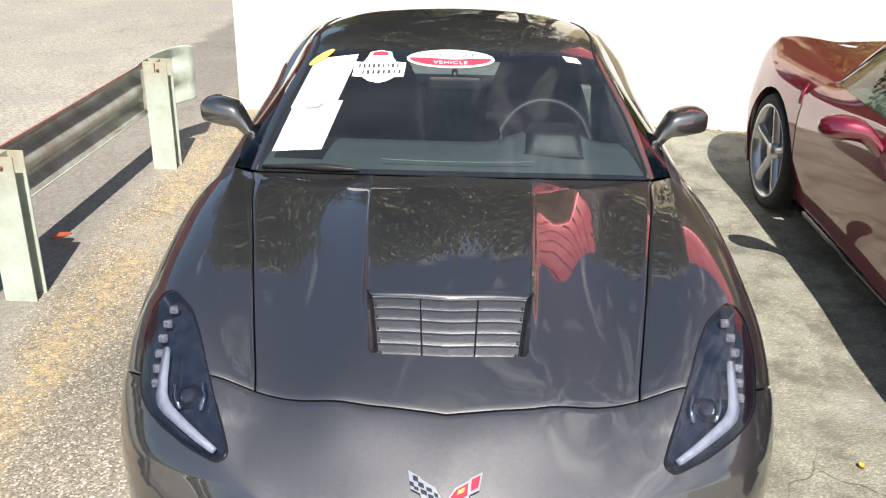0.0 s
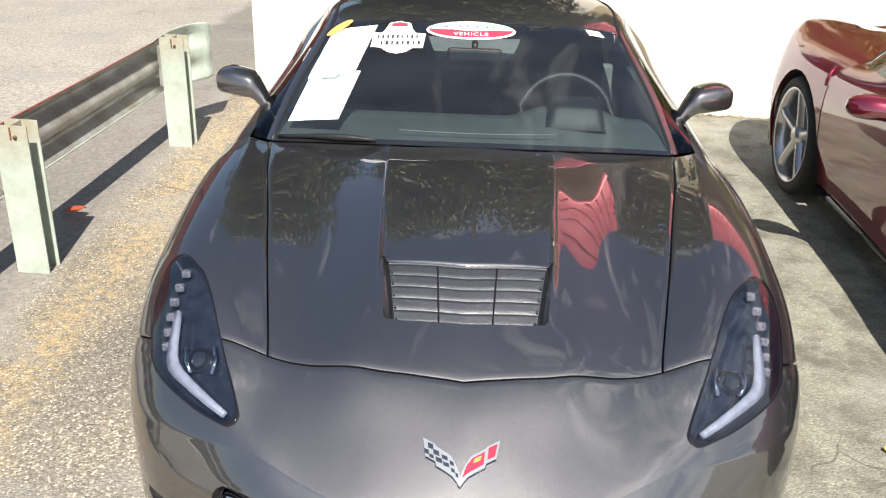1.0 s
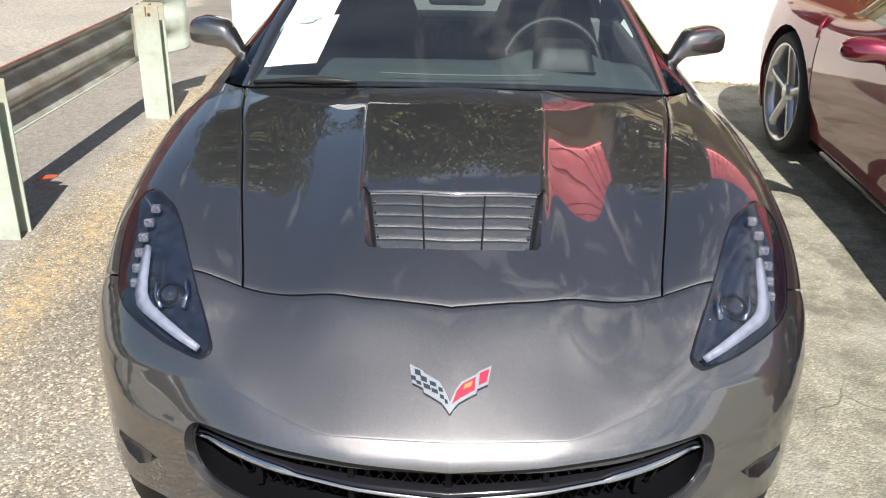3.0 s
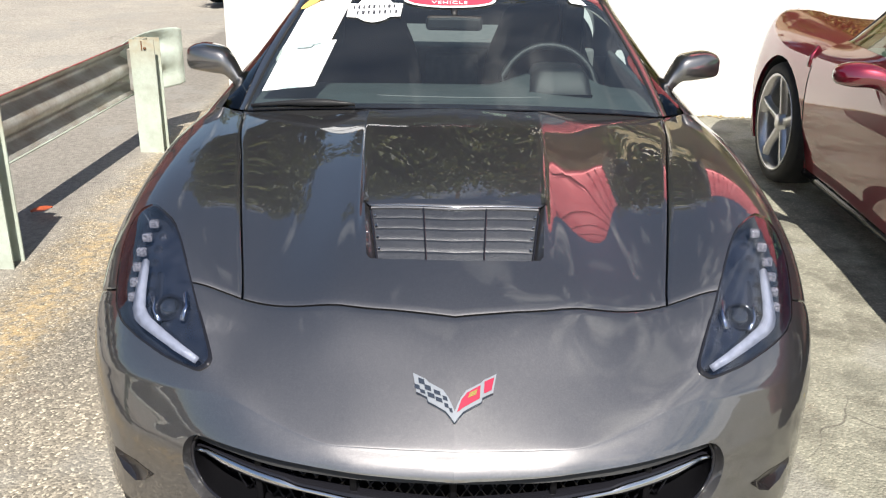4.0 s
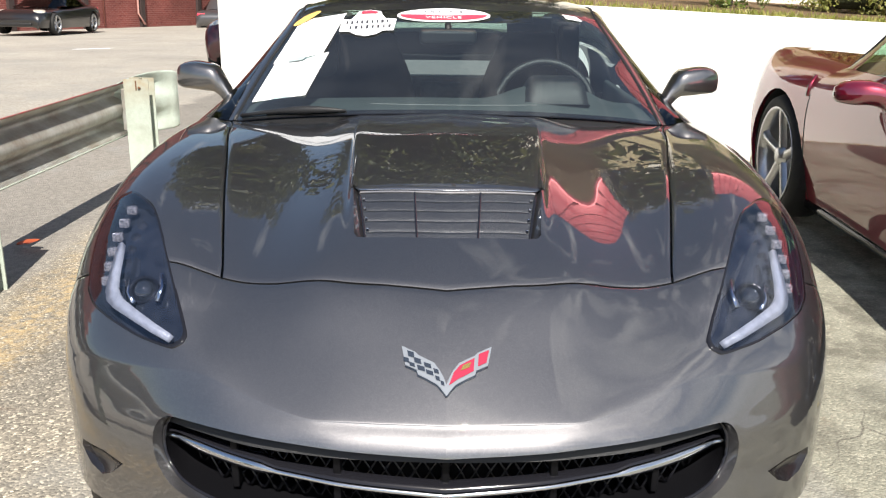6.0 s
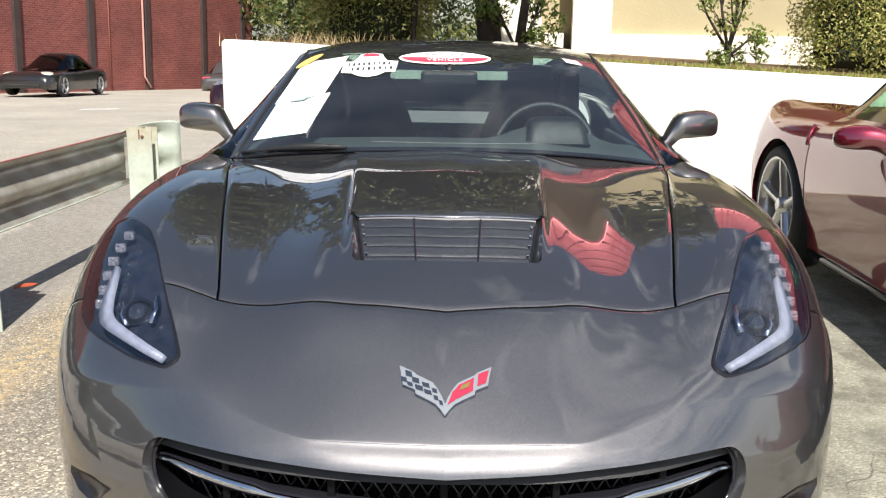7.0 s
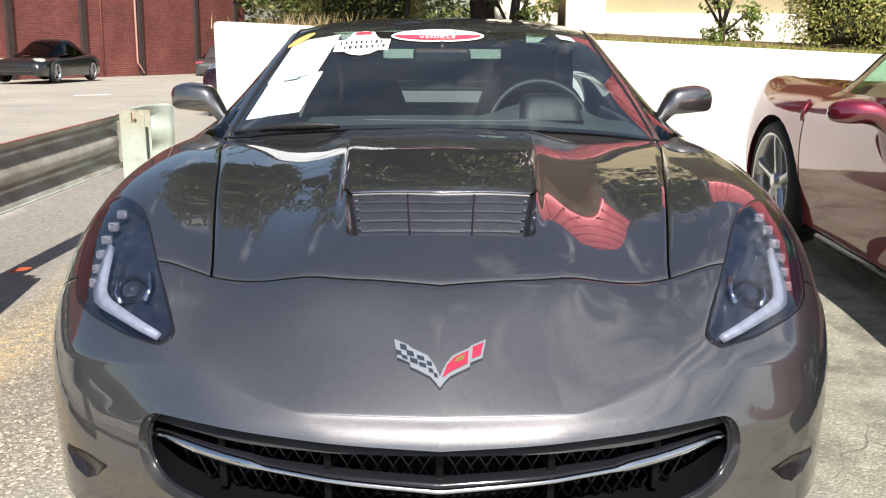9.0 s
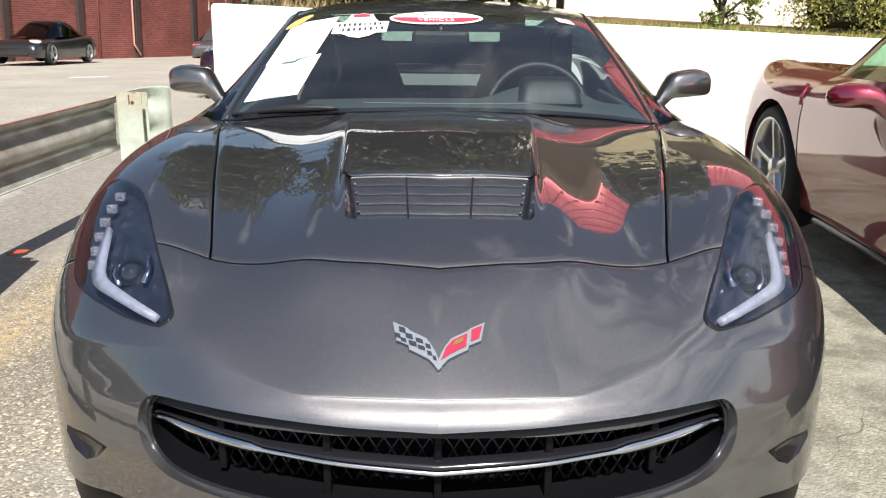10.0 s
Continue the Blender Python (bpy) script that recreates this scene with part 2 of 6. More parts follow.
def brick_material():
    m = material("red_brick", (0.28, 0.07, 0.055), 0.85)
    n, l = m.node_tree.nodes, m.node_tree.links
    p = n["Principled BSDF"]
    co, mp, br = n.new("ShaderNodeTexCoord"), n.new("ShaderNodeMapping"), n.new("ShaderNodeTexBrick")
    mp.inputs["Rotation"].default_value = (radians(90), 0, 0)
    br.inputs["Scale"].default_value = 1.0
    br.inputs["Brick Width"].default_value = 0.22
    br.inputs["Row Height"].default_value = 0.075
    br.inputs["Mortar Size"].default_value = 0.006
    br.inputs["Color1"].default_value = (0.155, 0.034, 0.031, 1)
    br.inputs["Color2"].default_value = (0.215, 0.058, 0.048, 1)
    br.inputs["Mortar"].default_value = (0.27, 0.145, 0.12, 1)
    l.new(co.outputs["Object"], mp.inputs["Vector"])
    l.new(mp.outputs[0], br.inputs["Vector"])
    t = n.new("ShaderNodeTexNoise")
    t.inputs["Scale"].default_value = 0.7
    t.inputs["Detail"].default_value = 8
    l.new(co.outputs["Object"], t.inputs["Vector"])
    x = n.new("ShaderNodeMix")
    x.data_type = "RGBA"
    x.blend_type = "MULTIPLY"
    x.inputs[0].default_value = 0.7
    r = n.new("ShaderNodeValToRGB")
    r.color_ramp.elements[0].color = (0.55, 0.5, 0.5, 1)
    r.color_ramp.elements[0].position = 0.3
    r.color_ramp.elements[1].color = (1.15, 1.1, 1.1, 1)
    r.color_ramp.elements[1].position = 0.7
    l.new(t.outputs["Fac"], r.inputs["Fac"])
    l.new(br.outputs["Color"], x.inputs[6])
    l.new(r.outputs["Color"], x.inputs[7])
    l.new(x.outputs[2], p.inputs["Base Color"])
    return m


BRICK = brick_material()
PILASTER = material("dark_brown_pier", (0.05, 0.032, 0.03), 0.85, vary=0.3, scale=3)


def ground_material():
    """Worn exposed-aggregate asphalt: pebbles, cracks, old yellow paint along the rail and paler, greyer lanes."""
    m = material("worn_aggregate_asphalt", (0.3, 0.28, 0.24), 0.9)
    n, l = m.node_tree.nodes, m.node_tree.links
    p = n["Principled BSDF"]
    co = n.new("ShaderNodeTexCoord")

    def noise_tex(scale, detail=6.0, rough=0.6):
        t = n.new("ShaderNodeTexNoise")
        t.inputs["Scale"].default_value, t.inputs["Detail"].default_value, t.inputs["Roughness"].default_value = scale, detail, rough
        l.new(co.outputs["Object"], t.inputs["Vector"])
        return t.outputs["Fac"]

    def ramp(fac, stops):
        r = n.new("ShaderNodeValToRGB")
        while len(r.color_ramp.elements) < len(stops):
            r.color_ramp.elements.new(0.5)
        for e, (at, c) in zip(r.color_ramp.elements, stops):
            e.position, e.color = at, (*c, 1)
        l.new(fac, r.inputs["Fac"])
        return r.outputs["Color"]

    def mix(fac, a, b, kind="MIX"):
        x = n.new("ShaderNodeMix")
        x.data_type, x.blend_type = "RGBA", kind
        for socket, v in ((x.inputs[0], fac), (x.inputs[6], a), (x.inputs[7], b)):
            if isinstance(v, (int, float)):
                socket.default_value = v
            elif isinstance(v, tuple):
                socket.default_value = (*v, 1)
            else:
                l.new(v, socket)
        return x.outputs[2]

    def maths(op, a, b=0.0):
        x = n.new("ShaderNodeMath")
        x.operation = op
        for socket, v in zip(x.inputs, (a, b)):
            if isinstance(v, (int, float)):
                socket.default_value = v
            else:
                l.new(v, socket)
        return x.outputs[0]

    xyz = n.new("ShaderNodeSeparateXYZ")
    l.new(co.outputs["Object"], xyz.inputs[0])
    X, Y = xyz.outputs[0], xyz.outputs[1]
    pebble = n.new("ShaderNodeTexVoronoi")
    pebble.inputs["Scale"].default_value = 125
    l.new(co.outputs["Object"], pebble.inputs["Vector"])
    stone = ramp(pebble.outputs["Color"], [(0.15, (0.145, 0.132, 0.11)), (0.55, (0.265, 0.240, 0.196)), (0.72, (0.325, 0.293, 0.238)), (0.92, (0.66, 0.60, 0.48))])
    big = ramp(noise_tex(0.9), [(0.35, (0.62, 0.62, 0.63)), (0.65, (1.05, 1.03, 1.0))])
    base = mix(0.85, stone, big, "MULTIPLY")
    # the driveway beyond the rail is finer, older asphalt
    lane = mix(0.75, ramp(noise_tex(40, 8), [(0.35, (0.245, 0.227, 0.198)), (0.65, (0.475, 0.442, 0.388))]), ramp(noise_tex(0.5), [(0.3, (0.72, 0.72, 0.72)), (0.7, (1.1, 1.08, 1.05))]), "MULTIPLY")
    edge = maths("ADD", X, maths("MULTIPLY", maths("SUBTRACT", noise_tex(1.7), 0.5), 0.35))
    left = n.new("ShaderNodeMapRange")
    left.inputs[1].default_value, left.inputs[2].default_value = -2.0, -1.8
    left.inputs[3].default_value, left.inputs[4].default_value = 1, 0
    l.new(edge, left.inputs[0])
    base = mix(left.outputs[0], base, lane)
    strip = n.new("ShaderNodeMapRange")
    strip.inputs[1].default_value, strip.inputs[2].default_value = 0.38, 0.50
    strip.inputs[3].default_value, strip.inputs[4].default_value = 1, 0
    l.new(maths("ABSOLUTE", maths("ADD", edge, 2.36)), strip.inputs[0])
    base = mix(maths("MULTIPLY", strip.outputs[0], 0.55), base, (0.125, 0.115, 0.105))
    # smoother grey-green slab under the neighbouring bay
    slab = mix(0.7, ramp(noise_tex(70, 9), [(0.3, (0.20, 0.205, 0.18)), (0.7, (0.38, 0.385, 0.335))]), ramp(noise_tex(2.3), [(0.38, (0.30, 0.31, 0.28)), (0.60, (1.0, 1.0, 0.92))]), "MULTIPLY")
    slab = mix(0.45, slab, stone)
    slab = mix(0.3, slab, (0.27, 0.27, 0.20))
    slab = mix(maths("MULTIPLY", ramp(noise_tex(3.4, 10, 0.72), [(0.47, (0, 0, 0)), (0.60, (1, 1, 1))]), 0.62), slab, (0.085, 0.078, 0.062))
    slab = mix(maths("MULTIPLY", ramp(noise_tex(11, 8, 0.7), [(0.55, (0, 0, 0)), (0.70, (1, 1, 1))]), 0.5), slab, (0.42, 0.41, 0.33))
    slab = mix(maths("MULTIPLY", ramp(noise_tex(1.3, 7, 0.65), [(0.54, (0, 0, 0)), (0.62, (1, 1, 1))]), 0.35), slab, (0.15, 0.15, 0.125))
    right = n.new("ShaderNodeMapRange")
    right.inputs[1].default_value, right.inputs[2].default_value = 0.5, 0.9
    l.new(edge, right.inputs[0])
    base = mix(right.outputs[0], base, slab)
    # flaked yellow line along the posts
    band = maths("SUBTRACT", 1.0, maths("MULTIPLY", maths("ABSOLUTE", maths("ADD", edge, 1.62)), 4.0))
    flake = maths("MULTIPLY", maths("MAXIMUM", band, 0.0), ramp(noise_tex(24, 10, 0.75), [(0.42, (0, 0, 0)), (0.6, (1, 1, 1))]))
    base = mix(maths("MULTIPLY", flake, 0.55), base, (0.60, 0.42, 0.18))
    # oil and tyre stains
    base = mix(maths("MULTIPLY", ramp(noise_tex(1.6, 9, 0.7), [(0.60, (0, 0, 0)), (0.75, (1, 1, 1))]), 0.55), base, (0.14, 0.12, 0.10))
    # rusty drip marks and patched, finer asphalt
    base = mix(maths("MULTIPLY", ramp(noise_tex(3.1, 8, 0.7), [(0.62, (0, 0, 0)), (0.74, (1, 1, 1))]), 0.6), base, (0.17, 0.11, 0.07))
    base = mix(maths("MULTIPLY", ramp(noise_tex(1.15, 3), [(0.55, (0, 0, 0)), (0.60, (1, 1, 1))]), 0.4), base, (0.27, 0.265, 0.245))
    # cracks
    warp = n.new("ShaderNodeMix")
    warp.data_type = "VECTOR"
    warp.inputs[0].default_value = 0.26
    nz = n.new("ShaderNodeTexNoise")
    nz.inputs["Scale"].default_value = 2.5
    l.new(co.outputs["Object"], nz.inputs["Vector"])
    l.new(co.outputs["Object"], warp.inputs[4])
    l.new(nz.outputs["Color"], warp.inputs[5])
    ck = n.new("ShaderNodeTexVoronoi")
    ck.feature = "DISTANCE_TO_EDGE"
    ck.inputs["Scale"].default_value = 0.95
    l.new(warp.outputs[1], ck.inputs["Vector"])
    crack = n.new("ShaderNodeMapRange")
    crack.inputs[1].default_value, crack.inputs[2].default_value = 0.0005, 0.004
    crack.inputs[3].default_value, crack.inputs[4].default_value = 1, 0
    l.new(ck.outputs["Distance"], crack.inputs[0])
    seen = maths("MULTIPLY", crack.outputs[0], ramp(noise_tex(0.8), [(0.48, (0, 0, 0)), (0.60, (1, 1, 1))]))
    base = mix(maths("MULTIPLY", seen, 0.6), base, (0.06, 0.05, 0.045))
    l.new(base, p.inputs["Base Color"])
    k = n.new("ShaderNodeBump")
    k.inputs["Strength"].default_value, k.inputs["Distance"].default_value = 0.6, 0.006
    l.new(maths("SUBTRACT", maths("SUBTRACT", 0.5, pebble.outputs["Distance"]), maths("MULTIPLY", seen, 0.6)), k.inputs["Height"])
    l.new(k.outputs[0], p.inputs["Normal"])
    return m


ASPHALT = ground_material()


# ---- mesh tools ----
def mesh_of(verts, faces, smooth=True):
    me = bpy.data.meshes.new("mesh")
    me.from_pydata([tuple(map(float, v)) for v in verts], [], faces)
    if smooth:
        me.shade_smooth()
    return me


def part(name, data, mat, parent=None, label=""):
    """Links a mesh, or a (verts, faces) pair or a bmesh, as one object under its thing."""
    if isinstance(data, tuple):
        data = mesh_of(*data)
    elif isinstance(data, bmesh.types.BMesh):
        bm, data = data, bpy.data.meshes.new("mesh")
        bm.to_mesh(data)
        bm.free()
    ob = new(name, data)
    if not data.materials:
        data.materials.append(mat)
    ob.parent = parent
    return tagged(ob, label)


def thing(name, label, category, at=(0, 0, 0), turn=0.0, group=""):
    ob = new(name)
    ob.empty_display_size = 0.1
    ob.matrix_basis = pose(*at, 0, 0, turn)
    return tagged(ob, label, category, group)


def box(x0, x1, y0, y1, z0, z1, bevel=0.0, seg=2):
    bm = bmesh.new()
    bmesh.ops.create_cube(bm, size=1)
    for v in bm.verts:
        v.co = Vector(((x0 + x1) / 2 + v.co.x * (x1 - x0), (y0 + y1) / 2 + v.co.y * (y1 - y0), (z0 + z1) / 2 + v.co.z * (z1 - z0)))
    if bevel:
        bmesh.ops.bevel(bm, geom=bm.edges[:], offset=bevel, segments=seg, affect="EDGES", profile=0.5)
    return bm


def grid(P, flip=False):
    """Quads over an array of points, rows by columns."""
    P = np.asarray(P, float)
    a, b = P.shape[:2]
    f = []
    for i in range(a - 1):
        for j in range(b - 1):
            q = (i * b + j, i * b + j + 1, (i + 1) * b + j + 1, (i + 1) * b + j)
            f.append(q[::-1] if flip else q)
    return P.reshape(-1, 3), f


def tube(points, r, n=8, closed=False):
    """A round bar along a line of points; r may differ from point to point."""
    pts = [Vector(p) for p in points]
    rs = r if isinstance(r, (list, tuple)) else [r] * len(pts)
    verts, faces = [], []
    for i, p in enumerate(pts):
        if closed:
            d = (pts[(i + 1) % len(pts)] - pts[i - 1]).normalized()
        else:
            d = (pts[min(i + 1, len(pts) - 1)] - pts[max(i - 1, 0)]).normalized()
        a = d.cross(Vector((0, 0, 1)) if abs(d.z) < 0.9 else Vector((1, 0, 0))).normalized()
        b = d.cross(a)
        for k in range(n):
            t = 2 * math.pi * k / n
            verts.append(p + (a * math.cos(t) + b * math.sin(t)) * rs[i])
    m = len(pts)
    for i in range(m if closed else m - 1):
        for k in range(n):
            faces.append((i * n + k, i * n + (k + 1) % n, (i + 1) % m * n + (k + 1) % n, (i + 1) % m * n + k))
    if not closed:
        faces += [tuple(range(n))[::-1], tuple(range((m - 1) * n, m * n))]
    return verts, faces


def curve1(P, per):
    """Smooth line through points along axis 0 (non-uniform Catmull-Rom), per steps between two of them."""
    P = np.asarray(P, float)
    n = len(P)
    flat = P.reshape(n, -1, 3)
    t = np.concatenate([[0], np.cumsum(np.sqrt(np.linalg.norm(np.diff(flat, axis=0), axis=2).mean(1)) + 1e-6)])
    tan = np.zeros_like(P)
    for i in range(n):
        if 0 < i < n - 1:
            h0, h1 = t[i] - t[i - 1], t[i + 1] - t[i]
            tan[i] = ((P[i] - P[i - 1]) / h0 * h1 + (P[i + 1] - P[i]) / h1 * h0) / (h0 + h1)
    tan[0] = 1.5 * (P[1] - P[0]) / (t[1] - t[0]) - 0.5 * tan[1]
    tan[-1] = 1.5 * (P[-1] - P[-2]) / (t[-1] - t[-2]) - 0.5 * tan[-2]
    out = []
    for i in range(n - 1):
        h = t[i + 1] - t[i]
        for k in range(per):
            s = k / per
            out.append(P[i] * (2 * s**3 - 3 * s**2 + 1) + tan[i] * h * (s**3 - 2 * s**2 + s) + P[i + 1] * (3 * s**2 - 2 * s**3) + tan[i + 1] * h * (s**3 - s**2))
    out.append(P[-1])
    return np.array(out)


def loft(rows, per_u, per_v, relax=0):
    """A smooth skin through rows of points, all of one length; relax evens out the inside."""
    S = curve1(np.array(rows, float), per_v)
    S = np.swapaxes(curve1(np.swapaxes(S, 0, 1), per_u), 0, 1)
    for _ in range(relax):
        S[1:-1, 1:-1] += 0.5 * ((S[:-2, 1:-1] + S[2:, 1:-1] + S[1:-1, :-2] + S[1:-1, 2:]) / 4 - S[1:-1, 1:-1])
    return S


def both(S):
    """The right half of a skin, with its mirror image joined on at the middle line."""
    M = S[:, ::-1] * np.array([-1, 1, 1])
    return np.concatenate([M[:, :-1], S], axis=1)


def flip_x(S):
    return S * np.array([-1, 1, 1])


def panel(S, gaps=(0, 0, 0, 0), lip=0.018, out=1):
    """A sheet panel from a skin: its edges drawn in by half a gap (first row, last row, first column, last column) and turned inwards as a lip."""
    S = np.array(S, float)
    for k, (g, sl, nb) in enumerate(zip(gaps, (np.s_[0], np.s_[-1], np.s_[:, 0], np.s_[:, -1]), (np.s_[1], np.s_[-2], np.s_[:, 1], np.s_[:, -2]))):
        if g:
            d = S[nb] - S[sl]
            S[sl] = S[sl] + d / np.maximum(np.linalg.norm(d, axis=-1, keepdims=True), 1e-6) * g
    # a narrow rounded margin along each open edge
    for k, g in enumerate(gaps):
        if g:
            ax, first = (0, k == 0) if k < 2 else (1, k == 2)
            T = np.moveaxis(S, ax, 0)
            T = T if first else T[::-1]
            d = T[1] - T[0]
            d = d / np.maximum(np.linalg.norm(d, axis=-1, keepdims=True), 1e-6)
            T = np.concatenate([T[:1], (T[0] + d * 0.0045)[None], T[1:]])
            S = np.moveaxis(T if first else T[::-1], 0, ax)
    du, dv = np.gradient(S, axis=1), np.gradient(S, axis=0)
    N = np.cross(du, dv)
    N /= np.maximum(np.linalg.norm(N, axis=-1, keepdims=True), 1e-9)
    N *= out
    for g, sl in zip(gaps, (np.s_[0], np.s_[-1], np.s_[:, 0], np.s_[:, -1])):
        if g:
            S[sl] = S[sl] - N[sl] * 0.0014
    strips = [grid(S, flip=out < 0)]
    for g, sl, rev in zip(gaps, (np.s_[0], np.s_[-1], np.s_[:, 0], np.s_[:, -1]), (1, 0, 0, 1)):
        if g:
            edge = S[sl]
            strips.append(grid([edge, edge - N[sl] * lip], flip=(out < 0) != bool(rev)))
    return merge(*strips)


def to_bm(data):
    bm = bmesh.new()
    me = mesh_of(*data)
    bm.from_mesh(me)
    bpy.data.meshes.remove(me)
    return bm


def cut_hole(bm, poly, a, b, keep=lambda c: True):
    """Cuts a convex outline, given in the plane of a and b, clean through the sheet and takes out what lies inside."""
    a, b = Vector(a), Vector(b)
    cx, cy = sum(p[0] for p in poly) / len(poly), sum(p[1] for p in poly) / len(poly)
    reach = max(math.hypot(p[0] - cx, p[1] - cy) for p in poly) + 0.03
    for (x0, y0), (x1, y1) in zip(poly, poly[1:] + poly[:1]):
        near = [f for f in bm.faces if math.hypot(f.calc_center_median().dot(a) - cx, f.calc_center_median().dot(b) - cy) < reach and keep(f.calc_center_median())]
        geom = list({e for f in near for e in f.edges}) + list({v for f in near for v in f.verts}) + near
        no = (a * (y1 - y0) - b * (x1 - x0)).normalized()
        # a point of the cutting plane: a and b are unit and square to one another
        bmesh.ops.bisect_plane(bm, geom=geom, plane_co=a * x0 + b * y0, plane_no=no, dist=1e-5)
    inside = []
    for f in bm.faces:
        c = f.calc_center_median()
        p = (c.dot(a), c.dot(b))
        if keep(c) and all((x1 - x0) * (p[1] - y0) - (y1 - y0) * (p[0] - x0) > -1e-7 for (x0, y0), (x1, y1) in zip(poly, poly[1:] + poly[:1])):
            inside.append(f)
    bmesh.ops.delete(bm, geom=inside, context="FACES")
    return bm


def circle_poly(cx, cy, r, n=20):
    return [(cx + r * math.cos(2 * math.pi * k / n), cy + r * math.sin(2 * math.pi * k / n)) for k in range(n)]


class Drape:
    """Finds the skin's place under points of a plane spanned by a and b, looking along way."""

    def __init__(self, sheets, way):
        self.way = Vector(way).normalized()
        self.a = Vector((1, 0, 0))
        self.b = self.a.cross(self.way).normalized()
        if self.b.z < 0:
            self.b = -self.b
        vs, fs = [], []
        for v, f in sheets:
            k = len(vs)
            vs += [Vector(p) for p in v]
            fs += [tuple(i + k for i in q) for q in f]
        self.tree = BVHTree.FromPolygons(vs, fs)

    def at(self, x, q, lift=0.0):
        start = self.a * x + self.b * q - self.way * 3
        hit = self.tree.ray_cast(start, self.way)
        if hit[0] is None:
            hit = self.tree.find_nearest(self.a * x + self.b * q + self.way * 0.0)
        n = hit[1] if hit[1].dot(self.way) < 0 else -hit[1]
        return hit[0] + n * lift

    def patch(self, poly, lift, rings=5, depth=0.0):
        """A filled outline laid on the skin: rings shrink to its middle."""
        cx, cy = sum(p[0] for p in poly) / len(poly), sum(p[1] for p in poly) / len(poly)
        verts, faces, n = [], [], len(poly)
        for k in range(rings):
            s = 1 - k / rings
            verts += [self.at(cx + (x - cx) * s, cy + (y - cy) * s, lift) + self.way * depth for x, y in poly]
        verts.append(self.at(cx, cy, lift) + self.way * depth)
        for k in range(rings - 1):
            for i in range(n):
                faces.append((k * n + i, k * n + (i + 1) % n, (k + 1) * n + (i + 1) % n, (k + 1) * n + i))
        for i in range(n):
            faces.append(((rings - 1) * n + i, (rings - 1) * n + (i + 1) % n, rings * n))
        return verts, faces

    def slab(self, poly, lift, thick, rings=2):
        """The same with a raised edge of its own."""
        v, f = self.patch(poly, lift, rings)
        n = len(poly)
        low = [self.at(x, y, lift - thick) for x, y in poly]
        k = len(v)
        return v + low, f + [(i, k + i, k + (i + 1) % n, (i + 1) % n) for i in range(n)]

    def strip(self, line, width, lift, thick=0.0, depth=0.0):
        """A ribbon of even width along a line on the plane."""
        left, right = [], []
        for i, (x, y) in enumerate(line):
            x0, y0 = line[max(i - 1, 0)]
            x1, y1 = line[min(i + 1, len(line) - 1)]
            d = math.hypot(x1 - x0, y1 - y0)
            w = width[i] if isinstance(width, list) else width
            nx, ny = -(y1 - y0) / d * w / 2, (x1 - x0) / d * w / 2
            left.append((x + nx, y + ny))
            right.append((x - nx, y - ny))
        poly = left + right[::-1]
        n = len(poly)
        top = [self.at(x, y, lift) + self.way * depth for x, y in poly]
        low = [self.at(x, y, lift - thick) + self.way * depth for x, y in poly]
        m = len(line)
        faces = [(i, i + 1, n - 2 - i, n - 1 - i) for i in range(m - 1)]
        if thick:
            faces += [(i, n + i, n + (i + 1) % n, (i + 1) % n) for i in range(n)]
            return top + low, faces
        return top, faces


def facing(data, toward):
    """Turns a sheet's faces so that most of them look towards a direction."""
    v, f = data
    s = 0
    t = Vector(toward)
    for q in f:
        a, b, c = Vector(v[q[0]]), Vector(v[q[1]]), Vector(v[q[2]])
        s += (b - a).cross(c - a).dot(t)
    return (v, [q[::-1] for q in f]) if s < 0 else (v, f)


def merge(*datas):
    v, f = [], []
    for dv, df in datas:
        k = len(v)
        v += list(dv)
        f += [tuple(i + k for i in q) for q in df]
    return v, f


# ---- ground ----
def dip(x):
    """A slight cross-fall towards the rail."""
    return -0.035 * min(1.0, max(0.0, (-1.0 - x) / 0.8))


def fall(y):
    """The lot tips gently away behind the white wall."""
    return -0.034 * max(0.0, y - 6.0) if y < 60 else -0.034 * 54


def spread(lo, hi, fine_lo, fine_hi, step, far):
    xs = list(np.arange(fine_lo, fine_hi + 1e-6, step))
    k, d = [], step
    x = fine_hi
    while x < hi:
        d *= far
        x = min(x + d, hi)
        k.append(x)
    x, d, j = fine_lo, step, []
    while x > lo:
        d *= far
        x = max(x - d, lo)
        j.append(x)
    return j[::-1] + xs + k


gx, gy = spread(-900, 900, -6, 6, 0.5, 1.35), spread(-900, 900, -4, 60, 1.0, 1.35)
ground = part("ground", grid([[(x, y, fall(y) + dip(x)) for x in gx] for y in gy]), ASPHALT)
tagged(ground, "worn beige-grey aggregate asphalt with cracks and flaked yellow paint", "ground", kind="structure")

# ---- white retaining wall, grass bed and the building behind ----
WALL_L, WALL_R = Vector((-1.685, 5.45, 0)), Vector((12.0, 4.02, 0))
along = (WALL_R - WALL_L).normalized()
back = Vector((-along.y, along.x, 0))


def wall_top(s):
    return 1.175 - 0.042 * s


